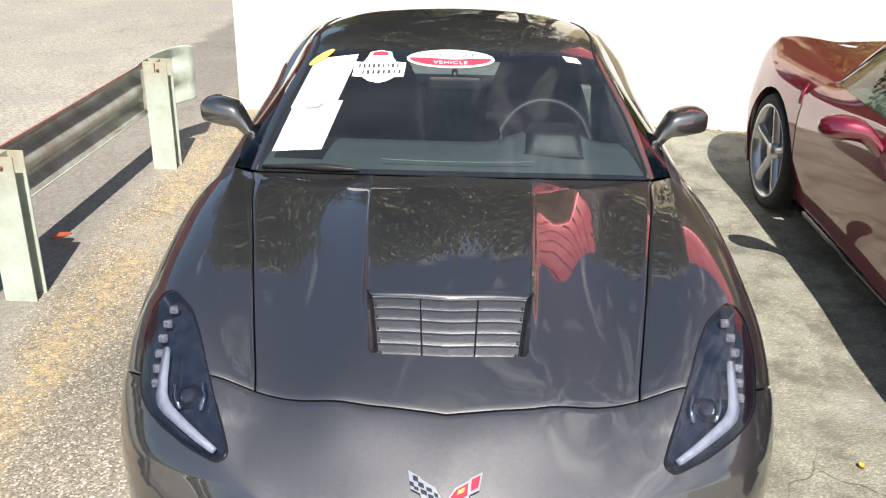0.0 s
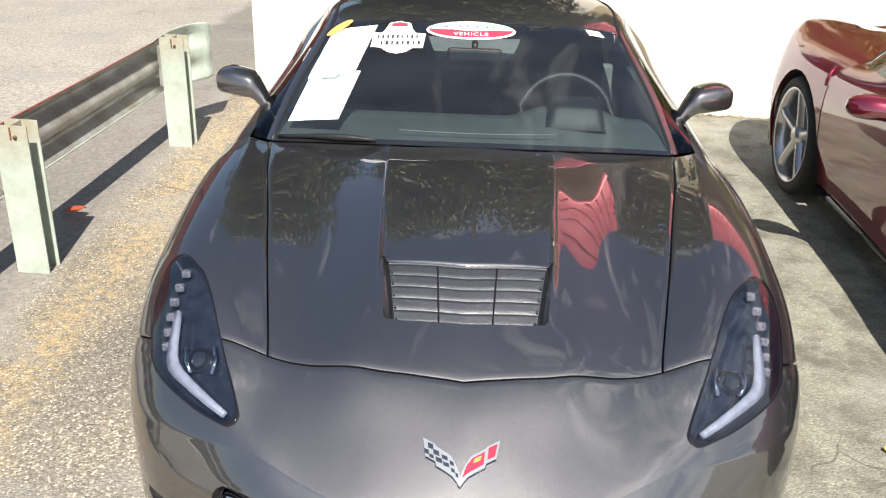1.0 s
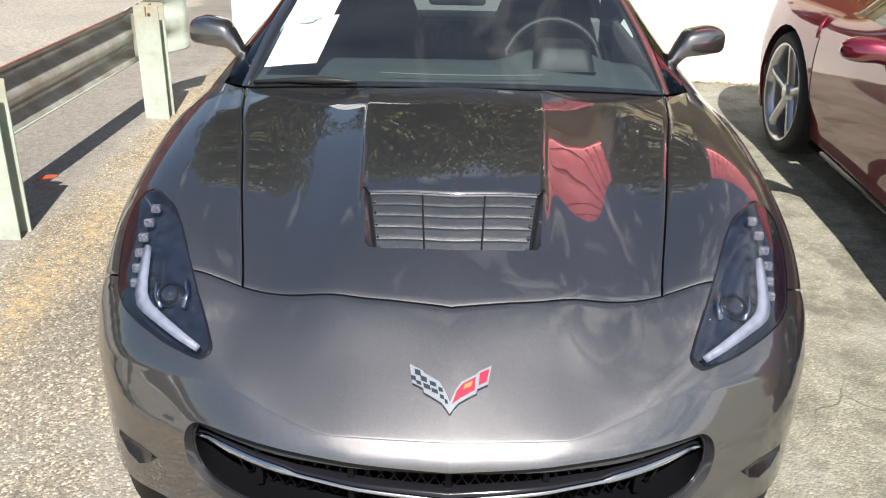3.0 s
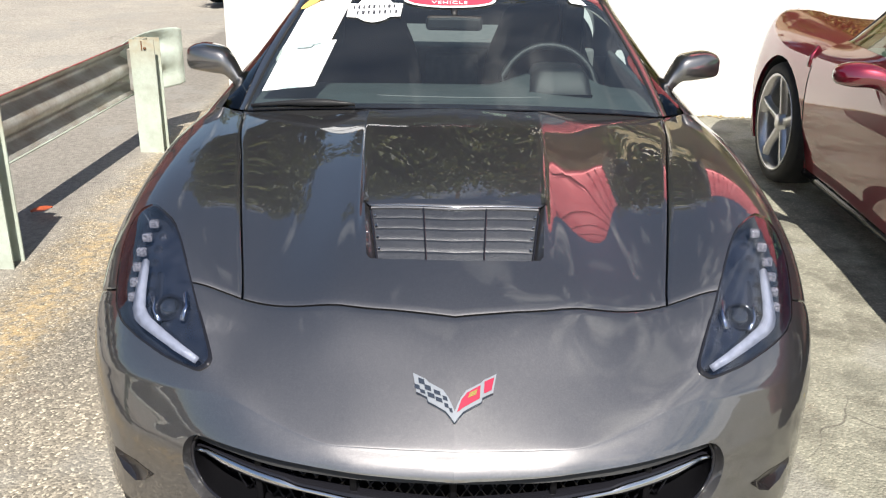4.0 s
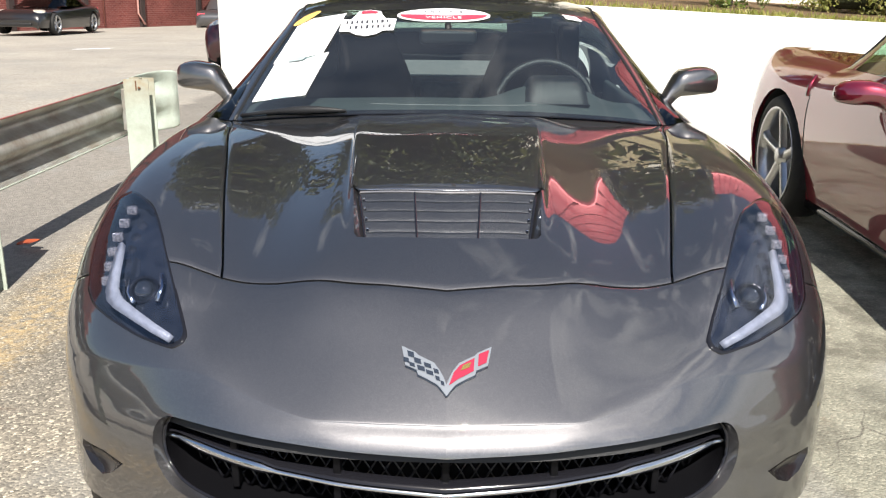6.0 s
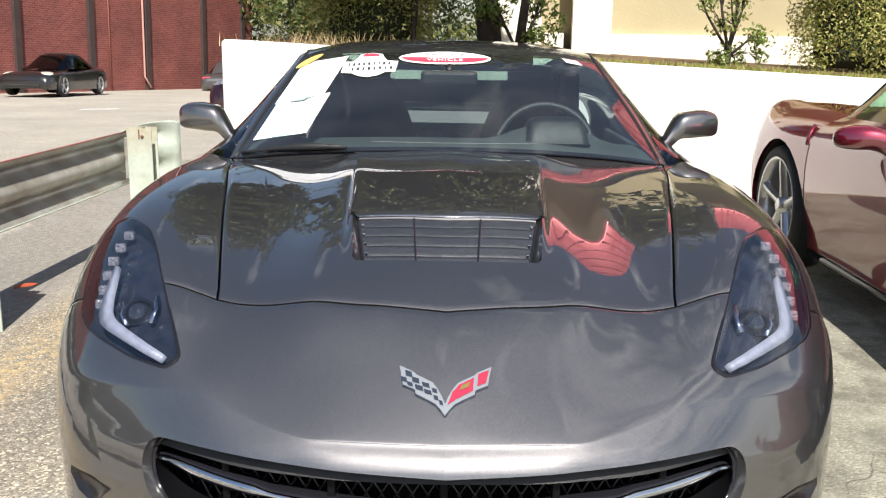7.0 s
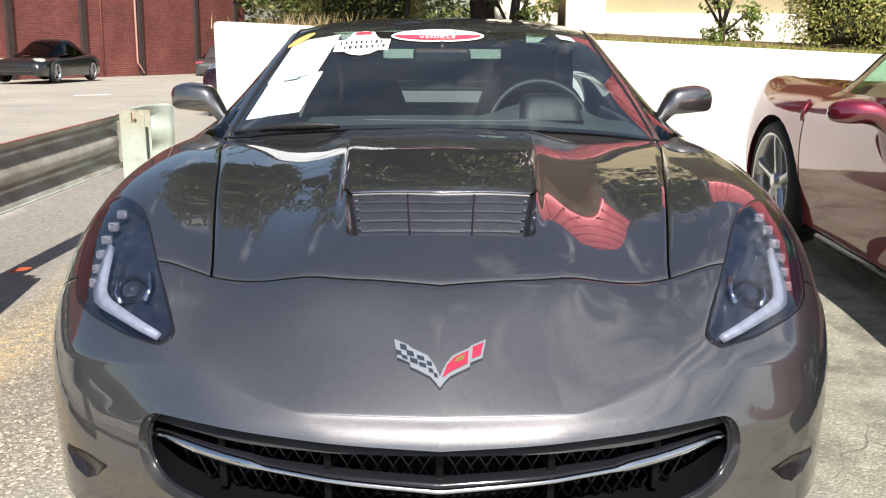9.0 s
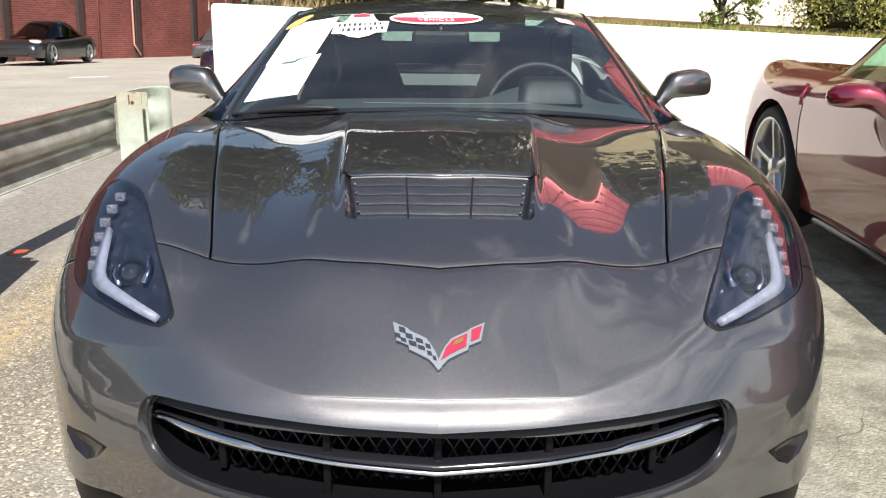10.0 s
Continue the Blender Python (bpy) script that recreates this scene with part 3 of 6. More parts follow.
def white_wall():
    n, thick = 28, 0.24
    length = (WALL_R - WALL_L).length
    rows = []
    for i in range(n + 1):
        s = length * i / n
        p, h = WALL_L + along * s, wall_top(s)
        ring = [(0, 0.0), (0, h - 0.03), (0.008, h - 0.01), (0.03, h), (thick - 0.03, h), (thick - 0.008, h - 0.01), (thick, h - 0.03), (thick, 0.0)]
        rows.append([p + back * d + Vector((0, 0, z - (0.15 if z == 0 else 0))) for d, z in ring])
    v, f = grid(rows)
    f = list(f) + [tuple(range(8)), tuple(range(n * 8, n * 8 + 8))[::-1]]
    bm = to_bm((v, f, False))
    bmesh.ops.recalc_face_normals(bm, faces=bm.faces[:])
    # rounded free end
    ends = [e for e in bm.edges if all((v.co - WALL_L).dot(along) < 0.001 for v in e.verts)]
    bmesh.ops.bevel(bm, geom=ends, offset=0.03, segments=3, affect="EDGES", profile=0.5)
    return part("wall_white", bm, WHITEWASH)


tagged(white_wall(), "low white-painted masonry wall with a rounded end", "wall", kind="structure")


def at_wall(s, d, z=0.0):
    p = WALL_L + along * s + back * d
    return Vector((p.x, p.y, z))


# planting bed level with the wall's top
rows = [[at_wall(s, d, wall_top(s) - 0.04 + 0.12 * math.sin(min(d, 3.0) / 3.0 * 1.5) * (0.4 + 0.6 * noise.noise((s * 0.6, d * 0.8, 0)) ** 2)) for d in np.linspace(0.24, 4.4, 14)] for s in np.linspace(0.0, 13.6, 50)]
tagged(part("planting_bed", facing(grid(rows), (0, 0, 1)), SOIL), "raised planting bed of brown mulch behind the white wall", "ground", kind="structure")
side = [[at_wall(0.0, d, z) for d in np.linspace(0.24, 4.4, 10)] for z in (-0.6, wall_top(0) - 0.02)]
tagged(part("wall_bed_side", facing(grid(side), (-1, 0, 0)), WHITEWASH), "white side wall that holds the planting bed", "wall", kind="structure")

rng = random.Random(4)


def blades(spots, tall, wide, lean):
    v, f = [], []
    for p in spots:
        a = rng.uniform(0, 6.28)
        h = tall * rng.uniform(0.5, 1.2)
        dx, dy = math.cos(a) * wide, math.sin(a) * wide
        tip = Vector((rng.gauss(0, lean), rng.gauss(0, lean), h))
        k = len(v)
        v += [p + Vector((-dx, -dy, 0)), p + Vector((dx, dy, 0)), p + tip]
        f.append((k, k + 1, k + 2))
    return v, f


spots = []
for _ in range(9000):
    s, d = rng.uniform(1.2, 11), 0.25 + abs(rng.gauss(0, 0.35))
    if rng.random() < min(1.0, (s - 1.0) / 3.0):
        spots.append(at_wall(s, d, wall_top(s) - 0.04))
tagged(part("grass", (*blades(spots, 0.07, 0.008, 0.03), False), GRASS), "yellow-green grass along the top of the white wall", "grass", kind="stuff")
spots = [at_wall(rng.gauss(0.55, 0.3), 0.35 + abs(rng.gauss(0, 0.2)), wall_top(0.4) - 0.04) for _ in range(260)]
tagged(part("dry_grass", (*blades(spots, 0.13, 0.004, 0.05), False), STRAW), "tuft of dry straw-coloured grass behind the wall", "grass", kind="stuff")


litter = []
for _ in range(700):
    s = rng.uniform(1.5, 6.0)
    litter.append(at_wall(s, -0.01 - abs(rng.gauss(0, 0.05)) * (0.5 + noise.noise((s * 2.2, 0, 3.0)) ** 2 * 4), 0.004))
v, f = [], []
for p in litter:
    a, q = rng.uniform(0, 6.28), rng.uniform(0.006, 0.018)
    k = len(v)
    v += [p + Vector((math.cos(a + t) * q * w, math.sin(a + t) * q * w, rng.uniform(0.0, 0.012))) for t, w in ((0, 1), (1.2, 0.5), (3.1, 0.9), (4.4, 0.6))]
    f.append((k, k + 1, k + 2, k + 3))
tagged(part("leaf_litter", (*facing((v, f), (0, 0, 1)), False), STRAW), "dry leaf litter and paint flakes along the foot of the wall", "litter", kind="stuff")

# cream building with a shaded storey under a deep overhang
def building():
    b = thing("building", "cream stucco building with pale piers and a deep overhang", "building")
    at = lambda s, d, z: at_wall(s, d, z)

    def block(name, s0, s1, d0, d1, z0, z1, mat, label=""):
        pts = [at(s, d, z) for z in (z0, z1) for s, d in ((s0, d0), (s1, d0), (s1, d1), (s0, d1))]
        return part(name, (pts, [(0, 3, 2, 1), (4, 5, 6, 7), (0, 1, 5, 4), (1, 2, 6, 5), (2, 3, 7, 6), (3, 0, 4, 7)], False), mat, b, label)

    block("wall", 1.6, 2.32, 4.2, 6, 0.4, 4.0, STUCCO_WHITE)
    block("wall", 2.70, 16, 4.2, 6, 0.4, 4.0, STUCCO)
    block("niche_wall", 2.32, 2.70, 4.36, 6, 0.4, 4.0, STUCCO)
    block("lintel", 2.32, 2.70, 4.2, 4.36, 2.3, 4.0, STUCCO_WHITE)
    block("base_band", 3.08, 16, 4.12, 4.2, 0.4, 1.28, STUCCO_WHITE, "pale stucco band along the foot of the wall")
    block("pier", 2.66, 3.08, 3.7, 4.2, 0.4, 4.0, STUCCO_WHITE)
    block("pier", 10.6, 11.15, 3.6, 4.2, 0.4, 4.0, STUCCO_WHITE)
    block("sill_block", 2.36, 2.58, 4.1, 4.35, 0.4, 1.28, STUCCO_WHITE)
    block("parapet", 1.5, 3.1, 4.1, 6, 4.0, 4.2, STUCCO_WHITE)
    # steep red metal roof with standing seams; its eave shades the wall
    s0, s1 = 3.66, 14.5
    prof = [(3.10, 3.80), (3.08, 3.84), (3.11, 3.94), (3.42, 4.52), (3.95, 5.45), (4.48, 6.32), (4.78, 6.52), (6.0, 6.60)]
    rf = part("roof", facing(grid([[tuple(at(q, d, z)) for d, z in prof] for q in np.linspace(s0, s1, 24)]), (0, -1, 1)), ROOF_RED, b, "glossy red standing-seam metal roof")
    for q in np.linspace(s0 + 0.02, s1 - 0.02, 34):
        part("seam", tube([tuple(at(q, d - 0.01, z + 0.01)) for d, z in prof[2:6]], 0.03, 5), ROOF_RED, rf)
    for q in (s0, s1):
        part("end_panel", ([at(q, d, z) for d, z in prof] + [at(q, 6.0, 3.80)], [tuple(range(len(prof) + 1))], False), STUCCO_WHITE, rf, "pale end panel")
    part("soffit", ([at(s0, 3.11, 3.81), at(s1, 3.11, 3.81), at(s1, 4.2, 3.81), at(s0, 4.2, 3.81)], [(0, 1, 2, 3)], False), STUCCO_WHITE, rf)
    return b


building()


# ---- plants ----
def leaf_cloud(centres, count, size, r, stretch=1.0, flat=0.5, hang=False):
    """Many small folded leaves scattered through the outer part of a set of balls."""
    v, f = [], []
    for _ in range(count):
        c, rad = centres[rng.randrange(len(centres))]
        d = Vector((rng.gauss(0, 1), rng.gauss(0, 1), rng.gauss(0, 1) * stretch)).normalized()
        p = Vector(c) + d * rad * (rng.uniform(0.45, 1.0) ** 0.5) * rng.uniform(0.85, 1.08)
        n = (d + Vector((rng.gauss(0, flat), rng.gauss(0, flat), rng.gauss(0, flat) + 0.3))).normalized()
        a = n.orthogonal().normalized()
        a.rotate(Matrix.Rotation(rng.uniform(0, 6.28), 3, n))
        if hang:
            a = Vector((rng.gauss(0, 0.35), rng.gauss(0, 0.35), -1)).normalized()
            n = n.cross(a).cross(a).normalized()
        b = n.cross(a)
        s = size * rng.uniform(0.6, 1.3)
        k = len(v)
        v += [p - a * s, p - b * s * 0.42 + n * s * 0.12, p + a * s, p + b * s * 0.42 + n * s * 0.12]
        f.append((k, k + 1, k + 2, k + 3))
    return v, f


def hedge(at, sx, sy, sz, leaves, label, size=0.019):
    t = thing("hedge", label, "hedge", at, group="hedges behind the wall")
    balls = []
    for _ in range(120):
        p = Vector((rng.uniform(-1, 1) * (sx - 0.2), rng.uniform(-1, 1) * (sy - 0.2), rng.uniform(0.12, 0.95) * sz))
        balls.append((p, rng.uniform(0.18, 0.30)))
    part("leaves", (*leaf_cloud(balls, leaves, size, 1, flat=0.8), False), LEAF_HEDGE, t)
    stems = [tube([(x, y, -0.1), (x * 1.2, y * 1.1, sz * 0.5), (x * 1.5, y * 1.3, sz * 0.9)], [0.03, 0.02, 0.006], 6) for x, y in [(rng.uniform(-0.6, 0.6) * sx, rng.uniform(-0.6, 0.6) * sy) for _ in range(6)]]
    part("stems", merge(*stems), BARK, t)
    # solid box in place of inner twigs, coloured dark for the shade among the leaves
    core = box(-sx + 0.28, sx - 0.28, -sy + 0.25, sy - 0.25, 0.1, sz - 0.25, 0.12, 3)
    part("inner_core", core, material("dark_hedge_fill", (0.03, 0.036, 0.012), 1.0, vary=0.5, scale=20, bump=1.0, bump_scale=30), t)
    return t


def limb_tree(name, at, label, trunk, limbs, leaves, size, mat, category="tree"):
    t = thing(name, label, category, at, group="saplings" if name == "sapling" else "trees")
    part("trunk", tube(*trunk), BARK, t)
    balls = []
    for line, r, rad in limbs:
        part("limb", tube(line, r, 7), BARK, t)
        for k in range(5):
            e = Vector(line[-1]) + Vector((rng.gauss(0, rad * 0.7), rng.gauss(0, rad * 0.7), rng.gauss(0, rad * 0.5)))
            balls.append((e, rad * rng.uniform(0.5, 0.9)))
            part("twig", tube([line[-2], (Vector(line[-1]) + e) / 2, e], [r[-1], r[-1] * 0.6, 0.006], 5), BARK, t)
    part("crown", (*leaf_cloud(balls, leaves, size, 1, flat=0.9, hang=mat is LEAF_CROWN), False), mat, t)
    return t


def street_tree(at, label, trunk, low, high, reach, shift, leaves, ahead=0.0):
    """Limbs spiral up the trunk from low to high; the crown thins towards its top."""
    limbs, n = [], 26
    for k in range(n):
        a, u = k * 2.4, k / (n - 1)
        h = low + (high - low) * u
        out = reach * (0.75 + 0.5 * math.sin(3.1 * (u * 0.8 + 0.15))) * rng.uniform(0.75, 1.1) * (1 - 0.45 * u**3)
        e = (shift + math.cos(a) * out, math.sin(a) * out * 0.8 - ahead, h + 0.35)
        limbs.append(([(shift * 0.3, 0, h - 0.5), (e[0] * 0.5, e[1] * 0.5, h), e], [0.06, 0.04, 0.02], 0.5))
    return limb_tree("tree", at, label, trunk, limbs, leaves, 0.058, LEAF_CROWN)


street_tree((0.34, 7.2, 0.9), "tall broadleaf tree with a dark leaning trunk behind the wall", ([(0.06, 0, 0), (0.0, 0, 0.6), (-0.08, 0, 1.6), (-0.15, 0, 3.0), (-0.2, 0, 5.0)], [0.12, 0.11, 0.10, 0.08, 0.03], 10), 1.2, 2.7, 0.95, -0.62, 20000, 0.95)
street_tree((-1.15, 9.3, 0.5), "bushy broadleaf tree with a slim trunk behind the hedge", ([(0, 0, 0), (0.0, 0, 1.2), (-0.1, 0, 2.4), (-0.3, 0, 5.0)], [0.09, 0.08, 0.07, 0.03], 10), 2.7, 5.8, 0.85, -0.25, 22000)
street_tree((2.05, 11.2, 0.5), "slim broadleaf tree that rises behind the building", ([(0, 0, 0), (0.02, 0, 2.5), (-0.05, 0, 5.0), (-0.1, 0, 7.4)], [0.10, 0.09, 0.06, 0.02], 10), 3.6, 6.6, 0.42, -0.05, 9000)
hedge((-0.74, 7.6, 1.05), 0.68, 0.5, 1.5, 52000, "clipped broadleaf hedge with yellowish sunlit leaves behind the wall")
hedge((3.85, 7.0, 0.90), 0.80, 0.5, 1.35, 52000, "dense green hedge in a raised bed of grass")
limb_tree("sapling", (2.42, 6.7, 0.98), "small multi-stemmed flowering sapling in mulch", ([(0, 0, 0), (0.01, 0, 0.12), (0, 0, 0.2)], [0.03, 0.026, 0.022], 8),
          [([(0, 0, 0.15), (-0.08, 0, 0.5), (-0.13, 0.02, 1.0)], [0.016, 0.012, 0.006], 0.16), ([(0, 0, 0.15), (0.05, 0, 0.5), (0.06, 0, 1.1)], [0.018, 0.013, 0.006], 0.16),
           ([(0, 0, 0.15), (0.1, 0.02, 0.5), (0.16, 0, 1.0)], [0.015, 0.011, 0.006], 0.15), ([(0.0, 0, 0.1), (0.12, -0.05, 0.22), (0.2, -0.05, 0.3)], [0.015, 0.01, 0.005], 0.12),
           ([(0, 0, 0.15), (-0.2, 0, 0.45), (-0.34, 0, 0.8)], [0.016, 0.01, 0.005], 0.08), ([(-0.02, 0, 0.25), (-0.06, 0.02, 0.36), (-0.12, 0, 0.46)], [0.008, 0.006, 0.004], 0.13), ([(0.02, 0, 0.25), (0.05, 0.02, 0.4), (0.07, 0, 0.56)], [0.008, 0.006, 0.004], 0.14),
           ([(0.02, 0, 0.1), (0.1, 0.02, 0.14), (0.16, 0, 0.16)], [0.008, 0.006, 0.004], 0.10), ([(0.0, 0, 0.1), (-0.06, 0.02, 0.13), (-0.1, 0, 0.14)], [0.008, 0.006, 0.004], 0.08), ([(0.02, 0, 0.4), (0.0, 0.02, 0.6), (-0.04, 0, 0.74)], [0.008, 0.006, 0.004], 0.14)], 2600, 0.022, LEAF_BRIGHT)
limb_tree("sapling", (0.62, 7.0, 0.98), "leafy young stems sprouting beside the tree", ([(0, 0, 0), (0.02, 0, 0.1), (0.02, 0, 0.2)], [0.05, 0.05, 0.05], 8),
          [([(0, 0, 0.1), (0.06, 0, 0.6), (0.08, 0, 1.3)], [0.045, 0.04, 0.03], 0.2), ([(0, 0, 0.1), (-0.1, 0, 0.3), (-0.2, 0, 0.5)], [0.02, 0.014, 0.008], 0.14),
           ([(0, 0, 0.1), (0.14, 0, 0.4), (0.2, 0, 0.6)], [0.02, 0.014, 0.008], 0.14), ([(0, 0, 0.1), (0.06, 0, 0.2), (0.1, 0, 0.3)], [0.02, 0.014, 0.008], 0.14)], 1800, 0.024, LEAF_BRIGHT)


def far_tree(at, h, r, n):
    limbs = []
    for k in range(9):
        a = k * 2.4
        z = h * (0.12 + 0.09 * k)
        e = (math.cos(a) * r * 0.7, math.sin(a) * r * 0.7, z + 0.6)
        limbs.append(([(0, 0, z - 0.5), (e[0] * 0.5, e[1] * 0.5, z + 0.1), e], [0.12, 0.08, 0.04], r * 0.5))
    limb_tree("tree", at, "dark green tree beyond the brick building", ([(0, 0, 0), (0, 0, h * 0.5), (0, 0, h * 0.9)], [0.3, 0.22, 0.05], 10), limbs, n, 0.14, LEAF_TREE)


far_tree((-6.3, 44.0, fall(44)), 10, 3.6, 26000)
far_tree((-3.2, 40.0, fall(40)), 11, 4.2, 26000)


# ---- brick building down the lane ----
def brick_building():
    b = thing("brick_building", "long red brick building with dark brown piers", "building", (-13.2, 33.0, fall(33)), 69.8)
    b.rotation_euler = (0, radians(1.83), radians(69.8))
    part("wall", box(-24, 11.0, 0, 8, -0.3, 8), BRICK, b)
    for x in (-13.8, -10.5, -7.0, -3.5, 0.0, 3.2, 7.0, 10.1):
        part("pier", box(x - 0.12, x + 0.12, -0.12, 0.02, -0.2, 8.0), PILASTER, b, "dark brown pier")
    part("downpipe", tube([(2.9, -0.10, 8), (2.9, -0.10, 3), (2.9, -0.10, 0.5), (3.04, -0.3, 0.08)], 0.04, 8), material("pale_pink_pipe", (0.55, 0.3, 0.26), 0.5, vary=0.2), b, "pale pipe")
    part("conduit", tube([(1.0, -0.04, 8), (1.0, -0.04, 0.1)], 0.025, 6), material("brick_coloured_conduit", (0.36, 0.13, 0.1), 0.6), b)
    return b


brick_building()

# ---- guard rail ----
RAIL_Z = 0.66


def guard_rail():
    g = thing("guard_rail", "weathered galvanised steel guard rail with a flared end", "guard rail", (-1.955, 2.20, -0.03), -3.6)
    # W-shaped beam: depth and height of its profile
    prof = [(0.00, 0.31), (0.012, 0.30), (0.02, 0.285), (0.07, 0.262), (0.083, 0.245), (0.08, 0.228), (0.045, 0.205), (0.014, 0.190), (0.002, 0.172), (0.0, 0.155), (0.003, 0.138), (0.016, 0.12), (0.045, 0.105), (0.08, 0.082), (0.083, 0.065), (0.07, 0.048), (0.02, 0.025), (0.012, 0.01), (0.0, 0.0)]
    rows = []
    for y in np.linspace(-5.0, 1.95, 30):
        rows.append([(-0.10 - d, y, RAIL_Z - 0.31 + z) for d, z in prof])
    beam = part("beam", grid(rows), GALVANISED, g)
    m = beam.modifiers.new("thickness", "SOLIDIFY")
    m.thickness, m.offset = 0.004, 0
    part("top_edge", tube([(-0.10, y, RAIL_Z + 0.001) for y in np.linspace(-5, 1.9, 12)], 0.0045, 6), RAIL_RED, g, "top edge with flaking red paint")
    part("bottom_edge", tube([(-0.098, y, RAIL_Z - 0.309) for y in np.linspace(-5, 1.9, 12)], 0.005, 6), POST_STEEL, g)
    # flared end piece, its folds fading out
    rows = []
    for i in range(13):
        t = i / 12
        w, ang = (1 - t) ** 0.65, t * 1.15
        y = 1.80 + 0.70 * math.sin(ang) / 1.15
        x = -0.115 + 0.29 * (1 - math.cos(ang))
        grow = 1 + 0.22 * math.sin(t * 2.2)
        rows.append([(x - d * w, y, RAIL_Z - 0.155 + (z - 0.155) * grow * (1 if t < 0.93 else 0.94)) for d, z in prof])
    end = part("end_piece", grid(rows), END_STEEL, g, "flared and folded end piece")
    m = end.modifiers.new("thickness", "SOLIDIFY")
    m.thickness, m.offset = 0.004, 0
    for y in (-1.905 * 2, -1.905, 0.0, 1.86):
        prof2 = [(-0.075, -0.05), (0.075, -0.05), (0.075, -0.043), (0.004, -0.043), (0.004, 0.043), (0.075, 0.043), (0.075, 0.05), (-0.075, 0.05), (-0.075, 0.043), (-0.004, 0.043), (-0.004, -0.043), (-0.075, -0.043)]
        ring = [(px, y + py, z) for z in (-0.3, RAIL_Z + 0.03) for px, py in prof2]
        post = part("post", (ring, [(i, (i + 1) % 12, 12 + (i + 1) % 12, 12 + i) for i in range(12)] + [tuple(range(12, 24))], False), POST_STEEL, g)
        post.data.shade_flat()
        part("torn_slot", box(-0.004, 0.004, y - 0.0525, y - 0.049, RAIL_Z - 0.035, RAIL_Z + 0.022, 0.001), RUST, post, "small torn slot")
        part("bolt", tube([(0.02, y - 0.058, RAIL_Z - 0.02), (0.02, y - 0.048, RAIL_Z - 0.02)], 0.009, 6), RUST, post, "rusty bolt")
        part("block", box(-0.105, -0.0785, y - 0.03, y + 0.03, RAIL_Z - 0.28, RAIL_Z - 0.03, 0.004), GALVANISED, post, "steel spacer block")
    return g


guard_rail()


# ---- wheels ----
def wheel(parent, at, r, width, turn, rim_mat, hub_mat=None):
    """A tyre with a shoulder, a rim with five split spokes, a disc and a hub; its face looks along local -x, turned by turn."""
    M = pose(*at, 0, 0, turn)
    tread = [(-width / 2, r * 0.785), (-width / 2 - 0.011, r * 0.86), (-width / 2, r * 0.95), (-width / 2 + 0.03, r * 0.99), (0, r), (width / 2 - 0.03, r * 0.99), (width / 2, r * 0.95), (width / 2 + 0.01, r * 0.86), (width / 2, r * 0.785)]
    ring = lambda prof, n=40: grid([[M @ Vector((x, q * math.cos(a), q * math.sin(a))) for x, q in prof] for a in np.linspace(0, 2 * math.pi, n + 1)])
    w = part("wheel", ring(tread), RUBBER, parent, "black low-profile tyre")
    part("rim", ring([(-width / 2 + 0.002, r * 0.78), (-width / 2 - 0.008, r * 0.80), (-width / 2 - 0.004, r * 0.755), (-width / 2 + 0.05, r * 0.72), (width / 2, r * 0.72)]), rim_mat, w, "silver alloy rim")
    part("brake_disc", ring([(-0.01, 0.03), (-0.01, r * 0.55), (0.02, r * 0.55)]), material("brake_steel", (0.2, 0.2, 0.2), 0.4, 0.9), w)
    part("wheel_well", ring([(0.03, 0.0), (0.03, r * 0.73)], 24), RUBBER, w)
    x0 = -width / 2 + 0.012
    for k in range(5):
        a = 2 * math.pi * k / 5 + 0.3
        ca, sa = math.cos(a), math.sin(a)
        pts = []
        for rad, half, x in ((0.05, 0.030, x0 + 0.012), (0.13, 0.023, x0 + 0.004), (r * 0.58, 0.023, x0 - 0.004), (r * 0.75, 0.038, x0 - 0.006)):
            for s, dx in ((-1, 0.028), (-0.6, 0.0), (0.6, 0.0), (1, 0.028)):
                pts.append(M @ Vector((x + dx, rad * ca - s * half * sa, rad * sa + s * half * ca)))
        part("spoke", grid(np.array([list(p) for p in pts]).reshape(4, 4, 3), flip=True), rim_mat, w)
    part("hub_cap", ring([(x0, 0.0), (x0 - 0.004, 0.03), (x0 + 0.004, 0.045), (x0 + 0.03, 0.06)], 20), rim_mat, w)
    return w


